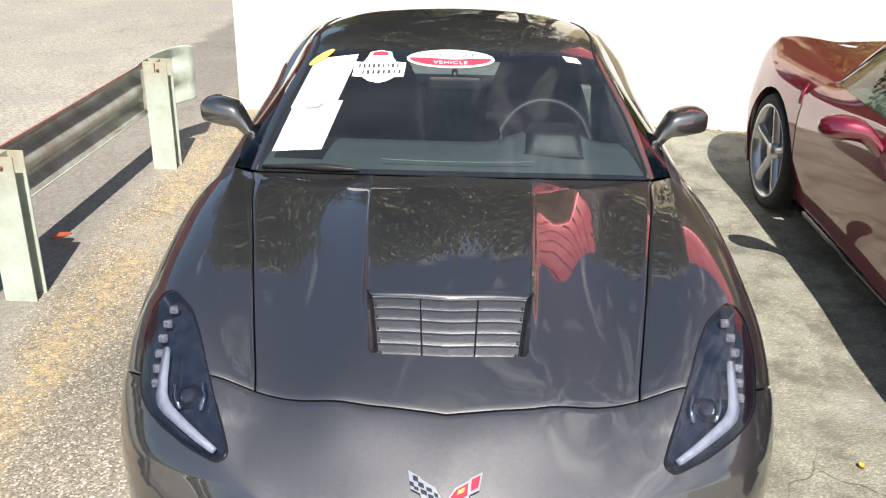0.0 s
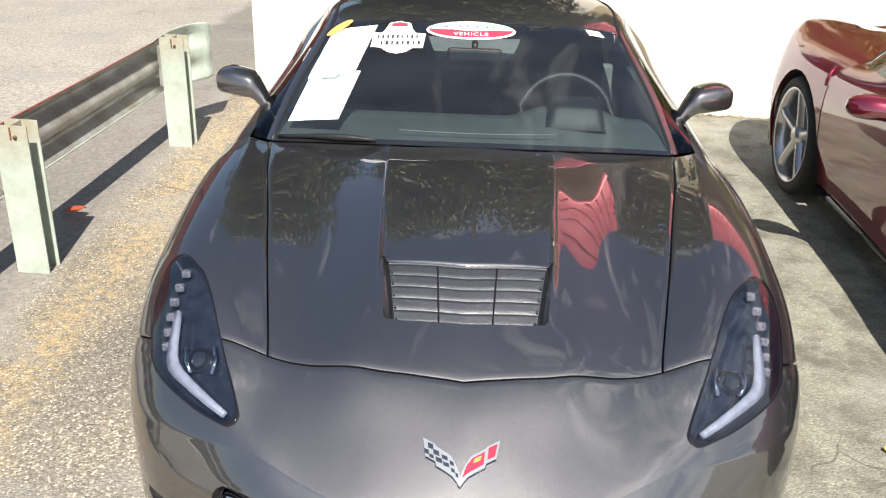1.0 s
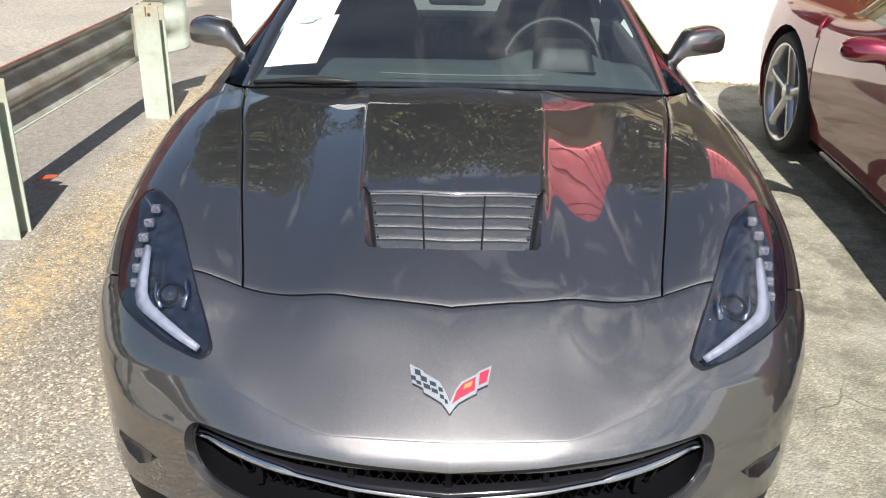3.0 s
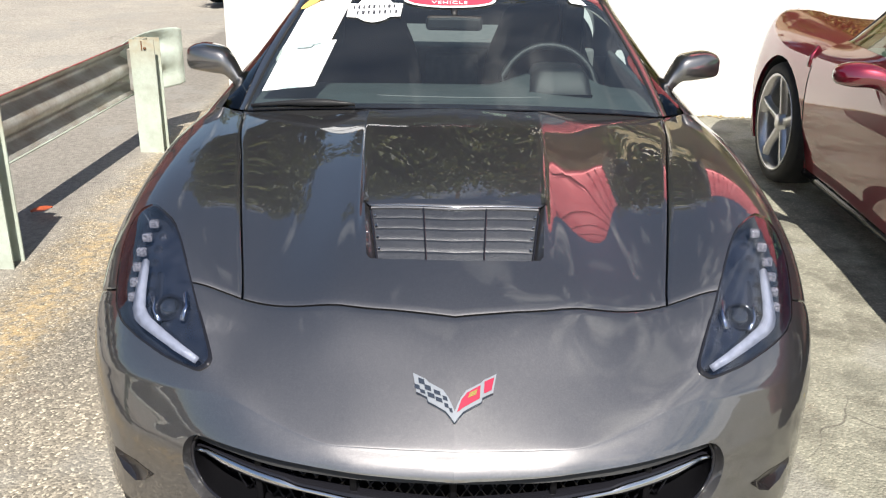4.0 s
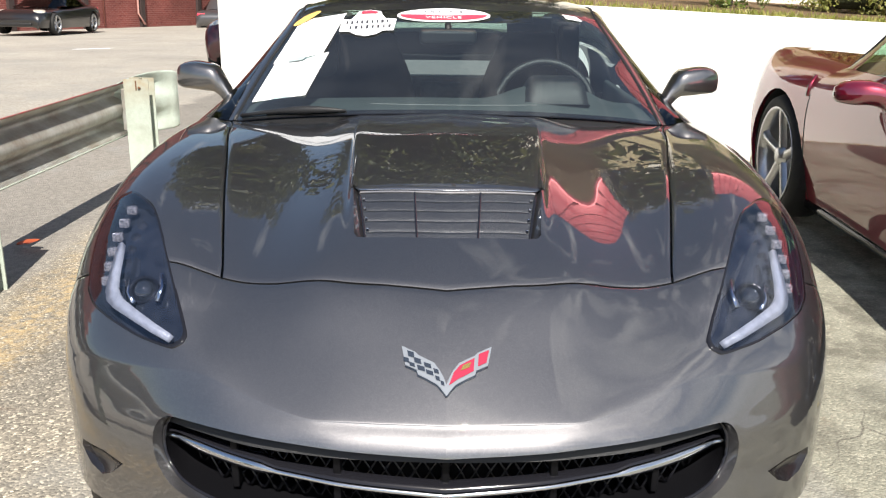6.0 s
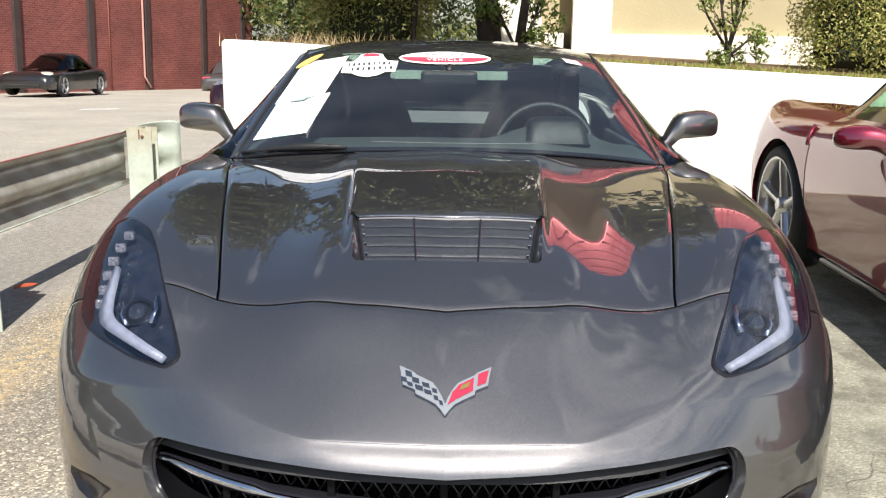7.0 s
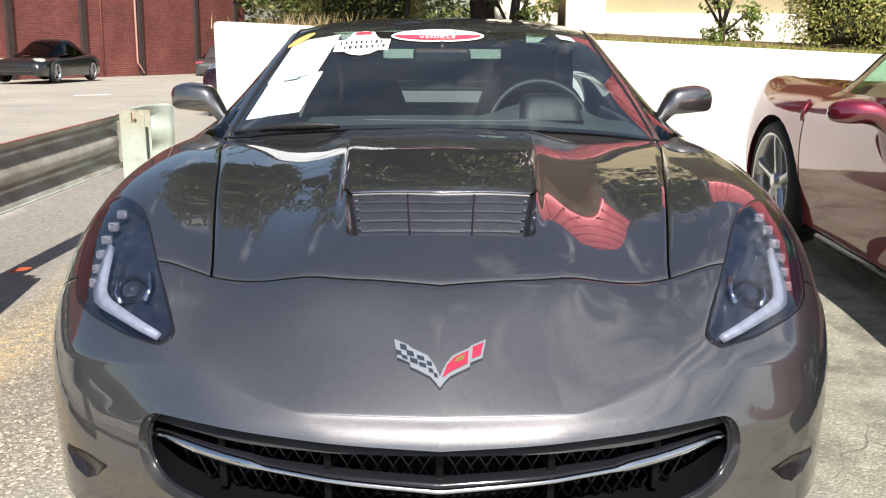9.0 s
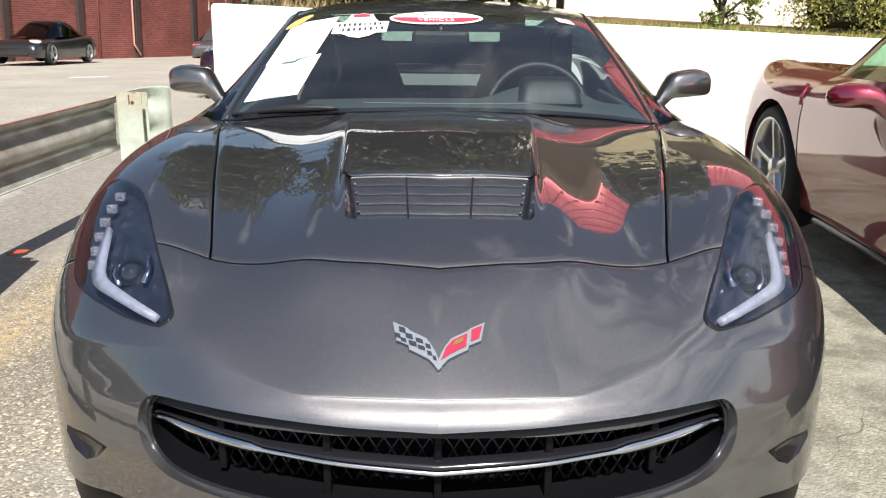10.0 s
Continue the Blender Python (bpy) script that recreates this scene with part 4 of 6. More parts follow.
# ---- the grey sports coupe ----
# Rows run from the chin back to the windscreen; columns from the middle line out to the sill.
SKIN = [
    [(0, -0.035, 0.17), (0.19, -0.03, 0.17), (0.25, -0.02, 0.17), (0.36, 0, 0.17), (0.475, 0.035, 0.17), (0.6, 0.1, 0.17), (0.746, 0.24, 0.16), (0.848, 0.42, 0.15), (0.898, 0.6, 0.15)],
    [(0, -0.05, 0.285), (0.19, -0.044, 0.289), (0.25, -0.032, 0.294), (0.36, -0.005, 0.308), (0.475, 0.045, 0.345), (0.6, 0.135, 0.42), (0.751, 0.25, 0.36), (0.858, 0.43, 0.32), (0.908, 0.61, 0.25)],
    [(0, -0.036, 0.483), (0.19, -0.024, 0.483), (0.25, -0.012, 0.483), (0.36, 0.015, 0.482), (0.475, 0.07, 0.482), (0.6, 0.155, 0.478), (0.757, 0.27, 0.46), (0.867, 0.45, 0.42), (0.916, 0.63, 0.33)],
    [(0, -0.002, 0.525), (0.19, 0.008, 0.526), (0.25, 0.016, 0.526), (0.36, 0.064, 0.541), (0.47, 0.124, 0.56), (0.595, 0.182, 0.545), (0.757, 0.291, 0.515), (0.87, 0.466, 0.47), (0.918, 0.645, 0.372)],
    [(0, 0.002, 0.53), (0.19, 0.012, 0.531), (0.25, 0.021, 0.531), (0.36, 0.07, 0.547), (0.47, 0.13, 0.567), (0.595, 0.188, 0.556), (0.757, 0.298, 0.533), (0.87, 0.473, 0.487), (0.918, 0.653, 0.385)],
    [(0, 0.125, 0.615), (0.19, 0.135, 0.609), (0.25, 0.14, 0.604), (0.36, 0.155, 0.597), (0.47, 0.18, 0.6), (0.57, 0.24, 0.618), (0.747, 0.34, 0.59), (0.87, 0.5, 0.54), (0.921, 0.68, 0.44)],
    [(0, 0.262, 0.69), (0.19, 0.285, 0.698), (0.25, 0.297, 0.697), (0.36, 0.322, 0.68), (0.475, 0.358, 0.679), (0.6, 0.39, 0.706), (0.757, 0.44, 0.66), (0.87, 0.56, 0.6), (0.926, 0.72, 0.5)],
    [(0, 0.46, 0.762), (0.2, 0.475, 0.754), (0.243, 0.48, 0.745), (0.36, 0.5, 0.729), (0.511, 0.54, 0.727), (0.655, 0.56, 0.766), (0.787, 0.6, 0.74), (0.88, 0.68, 0.665), (0.931, 0.8, 0.55)],
    [(0, 0.68, 0.812), (0.225, 0.69, 0.803), (0.246, 0.7, 0.788), (0.375, 0.72, 0.768), (0.556, 0.75, 0.773), (0.7, 0.78, 0.805), (0.812, 0.8, 0.785), (0.895, 0.86, 0.7), (0.936, 0.93, 0.6)],
    [(0, 1, 0.848), (0.247, 1, 0.838), (0.266, 1.01, 0.83), (0.4, 1.02, 0.797), (0.619, 1.05, 0.804), (0.745, 1.06, 0.822), (0.841, 1.08, 0.8), (0.913, 1.12, 0.71), (0.939, 1.14, 0.45)],
    [(0, 1.28, 0.864), (0.262, 1.28, 0.853), (0.282, 1.29, 0.847), (0.43, 1.31, 0.809), (0.687, 1.35, 0.811), (0.785, 1.36, 0.822), (0.861, 1.37, 0.8), (0.917, 1.38, 0.71), (0.932, 1.38, 0.2)],
    [(0, 1.46, 0.864), (0.27, 1.48, 0.851), (0.29, 1.5, 0.847), (0.46, 1.54, 0.82), (0.73, 1.62, 0.805), (0.805, 1.64, 0.815), (0.865, 1.65, 0.79), (0.912, 1.66, 0.7), (0.925, 1.66, 0.17)],
]
PER = 9
HOOD_ROW, HOOD_COL = 6 * PER, 4 * PER
GRILLE = (1 * PER, 2 * PER, int(4.5 * PER))
# Right half of the grille's opening, round from its foot on the middle line to the V in its upper edge
GRILLE_HALF = [(0.0, 0.316), (0.20, 0.321), (0.36, 0.330), (0.47, 0.340), (0.520, 0.352), (0.546, 0.374), (0.562, 0.402), (0.566, 0.435), (0.560, 0.460), (0.545, 0.479), (0.52, 0.489), (0.36, 0.494), (0.0, 0.481)]
for _ in range(2):
    GRILLE_HALF = [GRILLE_HALF[0]] + [(a[0] + (b[0] - a[0]) * k, a[1] + (b[1] - a[1]) * k) for a, b in zip(GRILLE_HALF, GRILLE_HALF[1:]) for k in (0.25, 0.75)] + [GRILLE_HALF[-1]]
GRILLE_POLY = GRILLE_HALF + [(-x, z) for x, z in GRILLE_HALF[-2:0:-1]]
LAMP_WAY = (0, 0.75, -0.66)
LAMP_POLY = [(0.511, 0.600), (0.516, 0.578), (0.540, 0.566), (0.625, 0.606), (0.705, 0.660), (0.757, 0.704), (0.790, 0.755), (0.808, 0.83), (0.816, 0.92), (0.812, 1.00), (0.793, 1.042), (0.757, 1.048), (0.670, 0.962)]


def round_off(poly, k=0.16):
    """Cuts each corner of an outline twice, which keeps it convex."""
    for _ in range(2):
        cut = []
        for (x0, y0), (x1, y1) in zip(poly, poly[1:] + poly[:1]):
            cut += [(x0 + (x1 - x0) * k, y0 + (y1 - y0) * k), (x1 + (x0 - x1) * k, y1 + (y0 - y1) * k)]
        poly = cut
    return poly


LAMP_POLY = round_off(LAMP_POLY)
DUCT_POLY = [(0.645, 0.385), (0.675, 0.366), (0.705, 0.360), (0.742, 0.380), (0.772, 0.414), (0.768, 0.428), (0.70, 0.410)]
VENT_HOLE = [(0.0, 0.426), (0.150, 0.438), (0.196, 0.446), (0.205, 0.462), (0.2265, 0.684), (-0.2265, 0.684), (-0.205, 0.462), (-0.196, 0.446), (-0.150, 0.438)]


# Relief of the valleys beside the hood's dome, in millimetres: steps of 68 mm outwards, and of 170 mm back along each row.
RELIEF = [
    [-3.9, -2.3, -2.6, -2.8, -2.3, -1.8, -1.0, -1.5, -3.2],
    [0.4, 11.5, 6.9, 2.9, 1.5, 2.2, 3.6, 0.8, -2.5],
    [0.6, 2.8, -2.1, -5.4, -2.1, 4.0, 6.5, 2.4, -1.3],
    [-0.4, -5.8, -13.9, -15.2, -10.5, -6.2, -1.5, -1.1, -0.9],
    [2.7, -1.8, -8.8, -11.6, -9.7, -8.7, -4.2, -1.4, 1.3],
    [4.4, 4.2, 2.5, -2.3, -7.6, -10.6, -6.2, -0.2, 3.3],
    [2.0, 3.1, 4.5, 4.4, 1.0, -3.4, -1.8, 0.8, 2.2],
    [-0.5, 0.3, 1.4, 2.6, 2.7, 2.6, 2.3, 0.1, -0.4],
    [-1.1, -0.6, -0.1, 0.4, 0.9, 1.2, 0.9, -0.2, -0.6],
    [-0.9, -0.5, -0.3, -0.3, -0.3, -0.3, -0.2, -0.2, -0.2],
]


def relief(S):
    """Sinks the valleys and lifts their flanks by a smooth sum of bumps."""
    def bump(u):
        u = np.abs(u)
        return np.where(u < 1, (4 - 6 * u**2 + 3 * u**3) / 6, np.where(u < 2, (2 - u) ** 3 / 6, 0))

    bx = bump((S[..., 0, None] - 0.20 - 0.068 * np.arange(10)) / 0.068)
    by = bump((S[..., 1, None] - 0.30 - 0.17 * np.arange(9)) / 0.17)
    dz = np.einsum("rci,ij,rcj->rc", bx, np.array(RELIEF) / 1000, by)
    S[..., 2] += np.where((S[..., 1] > 0.28) & (S[..., 2] > 0.5), dz, 0)


def grey_coupe():
    car = thing("sports_coupe", "dark grey metallic two-seat sports coupe with stickers on its windscreen", "car")
    S = loft(SKIN, PER, PER, 4)
    # even out the fender crests and the valley floors
    for r0, c0, c1, n in ((HOOD_ROW - 2, HOOD_COL + 3, 8 * PER, 16), (HOOD_ROW + 3, int(2.7 * PER), HOOD_COL + 4, 16)):
        for _ in range(n):
            A = S[r0:-1, c0:c1]
            S[r0:-1, c0:c1] += 0.5 * ((S[r0 - 1 : -2, c0:c1] + S[r0 + 1 :, c0:c1] + S[r0:-1, c0 - 1 : c1 - 1] + S[r0:-1, c0 + 1 : c1 + 1]) / 4 - A)
    relief(S)
    full = both(S)
    mid = S.shape[1] - 1
    g = 0.0028
    skin_data = grid(full)
    drape = Drape([skin_data], LAMP_WAY)
    plan = Drape([skin_data], (0, 0.0001, -1))
    la, lb = (1, 0, 0), tuple(drape.b)

    # hood with the opening for the vent
    P = full[HOOD_ROW:, mid - HOOD_COL : mid + HOOD_COL + 1]
    bm = to_bm(facing(panel(P, (g, 0, g, g)), (0, 0, 1)))
    cut_hole(bm, VENT_HOLE, (1, 0, 0), (0, 1, 0))
    part("hood", bm, PAINT_GREY, car)

    # fascia with openings for lamps and grille
    P = full[3 : HOOD_ROW + 1].copy()
    v, f = panel(P, (0, g, 0, 0))
    v, f = facing((v, f), (0, -0.7, 0.7))
    bm = to_bm((v, f))
    for s in (1, -1):
        cut_hole(bm, [(s * x, z) for x, z in GRILLE_HALF][::s], (1, 0, 0), (0, 0, 1), lambda c: c.y < 0.3 and c.x * s > -0.002)
    for e in bm.edges:
        if abs(e.verts[0].co.x) < 1e-5 and abs(e.verts[1].co.x) < 1e-5 and e.verts[0].co.y < 0.05:
            e.smooth = False
    low = Drape([skin_data], (0, 0.9, -0.43))
    for s in (1, -1):
        poly = [(s * x, y) for x, y in LAMP_POLY][:: s]
        cut_hole(bm, poly, la, lb)
        duct = [(s * x, y) for x, y in DUCT_POLY]
        cut_hole(bm, duct[:: s], (1, 0, 0), tuple(low.b), lambda c: c.z < 0.5)
        n = len(duct)
        rim = [low.at(x, y, 0.001) for x, y in duct]
        deep = [low.at(0.69 * s + (x - 0.69 * s) * 0.8, 0.39 + (y - 0.39) * 0.7, 0) + Vector((0, 0.018, 0)) for x, y in duct]
        part("corner_duct", facing((rim + deep, [(i, (i + 1) % n, n + (i + 1) % n, n + i) for i in range(n)] + [tuple(range(n, 2 * n))]), (0, -1, 0.3)), DUCT_DARK, car, "dark glossy corner inlet")
    part("front_fascia", bm, PAINT_GREY, car)
    chin = full[:5].copy()
    chin[..., 1] += 0.012
    chin[..., 0] *= 0.985
    part("chin_spoiler", facing(grid(chin), (0, -1, 0)), GRILLE_BLACK, car, "black chin spoiler under the nose")

    # front fenders with wheel arches
    for s in (1, -1):
        P = S[HOOD_ROW:, HOOD_COL:]
        if s < 0:
            P = flip_x(P)
        bm = to_bm(facing(panel(P, (g, 0, g, 0), out=s), (s * 0.4, 0, 1)))
        cut_hole(bm, [(s * x, y) for x, y in LAMP_POLY][:: s], la, lb)
        cut_hole(bm, circle_poly(0.95, 0.33, 0.36), (0, 1, 0), (0, 0, 1), lambda c: c.x * s > 0.6)
        part("front_fender", bm, PAINT_GREY, car)
    # dark structure below the panel gaps
    under = full[2 * PER + 1 :, mid - 6 * PER : mid + 6 * PER + 1].copy()
    under[..., 2] -= 0.03
    under[..., 1] += 0.02
    bm = to_bm(facing(grid(under), (0, 0, 1)))
    cut_hole(bm, [(-0.23, 0.41), (0.23, 0.41), (0.25, 0.71), (-0.25, 0.71)], (1, 0, 0), (0, 1, 0))
    for s in (1, -1):
        cut_hole(bm, [(s * x, y) for x, y in LAMP_POLY][:: s], la, lb)
    part("inner_structure", bm, BLACK_MATT, car)

    hood_vent(car, plan)
    for s in (1, -1):
        headlamp(car, drape, s)
    grille(car, S)
    emblem(car, drape)
    greenhouse(car)
    rear_body(car, S)
    for s in (1, -1):
        door_mirror(car, s, PAINT_GREY)
        for y in (0.95, 3.66):
            wheel(car, (s * 0.80, y, 0.33), 0.33, 0.24, 0 if s < 0 else 180, ALLOY)
    cabin(car)
    stickers(car)
    return car


def hood_vent(car, plan):
    """A sunk tray with five V-shaped painted louvres, two dividers, black side frames and a bright rear edge."""
    half = lambda t: 0.183 + 0.029 * t
    deep = lambda t: 0.026 - 0.020 * t
    vee = lambda x: -0.020 * (1 - abs(x))

    def spot(x, t, extra=0.0):
        """x from -1 to 1 across, t from 0 at the front to 1 at the rear; extra sinks it further."""
        return plan.at(x * half(t), 0.463 + 0.2 * t + vee(x), -deep(t) - extra)

    ts = np.linspace(-0.02, 1.0, 9)
    rows = [[tuple(spot(x, t, 0.022)) for x in np.linspace(-1, 1, 13)] for t in ts]
    tray = part("vent_tray", facing(grid(rows), (0, 0, 1)), BLACK_MATT, car, "black vent tray sunk in the hood")
    # walls from the hood's edge down to the louvres
    for s in (1, -1):
        edge = [(0.196, 0.446), (0.205, 0.462), (0.2105, 0.518), (0.216, 0.573), (0.221, 0.628), (0.2265, 0.684)]
        rows = []
        for i, (x, y) in enumerate(edge):
            t = max(0.0, (i - 1) / 4)
            low = spot(s, t, 0.004) if i else spot(s, -0.06, 0.008)
            top = plan.at(s * x, y, 0.0)
            rows.append([tuple(top), tuple(top * 0.85 + low * 0.15 - Vector((0, 0, 0.0012))), tuple(top * 0.2 + low * 0.8 - Vector((0, 0, 0.0015))), tuple(low)])
        part("vent_wall", facing(grid(rows), (-s * 0.5, 0, 1)), PAINT_GREY, tray, "body-coloured wall beside the louvres")
        line = [spot(s, t, -0.002) for t in np.linspace(-0.03, 1.0, 8)]
        part("side_frame", tube([tuple(q) for q in line], 0.0032, 6), BLACK_GLOSS, tray, "black frame")
    front = [[tuple(plan.at(x, y, 0.0)), tuple(plan.at(x * 0.95, y + 0.010, -0.05))] for x, y in ((-0.196, 0.446), (-0.15, 0.438), (0.0, 0.426), (0.15, 0.438), (0.196, 0.446))]
    part("front_wall", facing(grid(front), (0, 1, 0)), PAINT_GREY, tray)
    # low ridges that run back from the opening along the dome
    for s in (1, -1):
        rows = []
        for u in np.linspace(0, 1, 10):
            x, y, h = 0.2265 + 0.015 * u, 0.684 + 0.25 * u, 0.0042 * (1 - u)
            rows.append([tuple(plan.at(s * (x - 0.009 * (1 - u) - 0.001), y, 0.0003)), tuple(plan.at(s * x, y, h + 0.0003)), tuple(plan.at(s * (x + 0.012), y, 0.0002))])
        part("ridge", (*facing(grid(rows), (0, 0, 1)), False), PAINT_GREY, tray, "sharp body-coloured ridge")
    # rear lip with its V-shaped edge
    lip = [[tuple(plan.at(x * 0.2265, 0.685, 0.0)), tuple(plan.at(x * 0.219, 0.674 + vee(x) * 0.5, -0.0008)), tuple(spot(x, 1.0, -0.0055)), tuple(spot(x, 1.0, 0.012))] for x in np.linspace(-1, 1, 17)]
    part("rear_lip", facing(grid(lip), (0, 0, 1)), PAINT_GREY, tray)
    part("bright_edge", tube([tuple(spot(x, 0.998, -0.0058)) for x in np.linspace(-1, 1, 17)], 0.0018, 6), CHROME, tray, "bright rear edge")
    for k in range(5):
        t0, t1 = k / 5, (k + 1) / 5
        rows = []
        for x in np.linspace(-0.985, 0.985, 19):
            rows.append([tuple(spot(x, t, e)) for t, e in ((t0 - 0.01, 0.008), (t0 + 0.01, 0.0052), (t0 + 0.08, 0.003), (t0 + 0.15, 0.001), (t1 - 0.016, 0.0), (t1 - 0.010, 0.001), (t1 - 0.006, 0.010))])
        louvre = part("louvre", facing(grid(rows), (0, 0, 1)), LOUVRE, tray, "flaked grey louvre")
        for s in (1, -1):
            c = spot(s * 0.955, t0 + 0.03, -0.001)
            part("clip", box(c.x - 0.003, c.x + 0.003, c.y - 0.004, c.y + 0.004, c.z - 0.002, c.z + 0.003, 0.001), CHROME, louvre, "small bright clip")
    for s in (1, -1):
        line = [spot(s * 0.37, t, -0.003) for t in np.linspace(-0.01, 0.97, 9)]
        rows = [[tuple(q + Vector((dx, 0, dz))) for dx, dz in ((-0.0022, -0.02), (-0.0022, 0.0), (0.0022, 0.0), (0.0022, -0.02))] for q in line]
        part("divider", facing(grid(rows), (0, 0, 1)), BLACK_GLOSS, tray, "thin black divider")


def headlamp(car, dr, s):
    poly = [(s * x, y) for x, y in LAMP_POLY]
    cx, cy = sum(p[0] for p in poly) / len(poly), sum(p[1] for p in poly) / len(poly)
    inner = [(cx + (x - cx) * 0.955, cy + (y - cy) * 0.965) for x, y in poly]
    n = len(poly)
    front = (0, -0.75, 0.66)
    rimv = [dr.at(cx + (x - cx) * 1.012, cy + (y - cy) * 1.01, 0.0015) for x, y in poly] + [dr.at(x, y, -0.001) for x, y in inner] + [dr.at(x, y, -0.02) for x, y in poly]
    lamp = part("headlamp", facing((rimv, [(i, (i + 1) % n, n + (i + 1) % n, n + i) for i in range(n)] + [(2 * n + i, 2 * n + (i + 1) % n, (i + 1) % n, i) for i in range(n)]), front), BLACK_GLOSS, car, "swept-back headlamp with a black rim")
    part("lamp_cover", facing(dr.patch(inner, 0.0, 6), front), LAMP_GLASS, lamp, "clear lamp cover").visible_shadow = False
    # bowl
    deep = [dr.at(x, y, -0.002) for x, y in inner] + [dr.at(cx + (x - cx) * 0.9, cy + (y - cy) * 0.93, 0) + Vector(LAMP_WAY) * 0.055 for x, y in inner]
    part("bowl_side", facing((deep, [(i, (i + 1) % n, n + (i + 1) % n, n + i) for i in range(n)]), front), HOUSING, lamp)
    small = [(cx + (x - cx) * 0.9, cy + (y - cy) * 0.93) for x, y in inner]
    part("bowl", facing(dr.patch(small, 0.0, 4, 0.055), front), HOUSING, lamp, "dark blue-black lamp housing")
    line = [(0.740, 0.872, 0.010), (0.738, 0.83, 0.017), (0.735, 0.78, 0.021), (0.729, 0.744, 0.027), (0.719, 0.722, 0.029), (0.70, 0.702, 0.027), (0.65, 0.664, 0.023), (0.60, 0.628, 0.020), (0.556, 0.599, 0.016)]
    part("light_guide", facing(dr.strip([(s * x, y) for x, y, w in line], [w for x, y, w in line], 0.0, 0.012, 0.014), front), LIGHT_GUIDE, lamp, "frosted white running light")
    for x, y in ((0.750, 0.988), (0.756, 0.944), (0.760, 0.901), (0.760, 0.858), (0.757, 0.816), (0.752, 0.776)):
        c = dr.at(s * x, y, 0) + Vector(LAMP_WAY) * 0.026
        bm = box(-0.012, 0.012, -0.008, 0.008, -0.0105, 0.0105, 0.004, 2)
        bmesh.ops.translate(bm, verts=bm.verts, vec=c)
        part("marker_lens", bm, LENS_CLEAR, lamp, "faceted marker lens")
    for pts, w in (([(0.700, 0.770), (0.690, 0.735), (0.672, 0.705)], 0.012), ([(0.612, 0.700), (0.606, 0.735), (0.615, 0.772)], 0.010)):
        part("reflector", facing(dr.strip([(s * x, y) for x, y in pts], w, 0.0, 0.008, 0.034), front), CHROME, lamp, "small bright reflector")
    # projector
    c = dr.at(s * 0.652, 0.738, 0) + Vector(LAMP_WAY) * 0.035
    way = Vector(LAMP_WAY).normalized()
    a = Vector((1, 0, 0))
    b = way.cross(a)
    ring = lambda prof: grid([[c + (a * math.cos(t) + b * math.sin(t)) * q + way * d for d, q in prof] for t in np.linspace(0, 2 * math.pi, 25)])
    part("projector_bezel", ring([(0.03, 0.034), (0.006, 0.032), (0.006, 0.028), (0.016, 0.025)]), BLACK_GLOSS, lamp)
    part("projector_lens", facing(ring([(0.016, 0.025), (0.006, 0.020), (0.0, 0.011), (-0.002, 0.0)]), front), material("projector_glass", (0.02, 0.022, 0.026), 0.05, 0.0, 1.0), lamp, "glass projector lens")


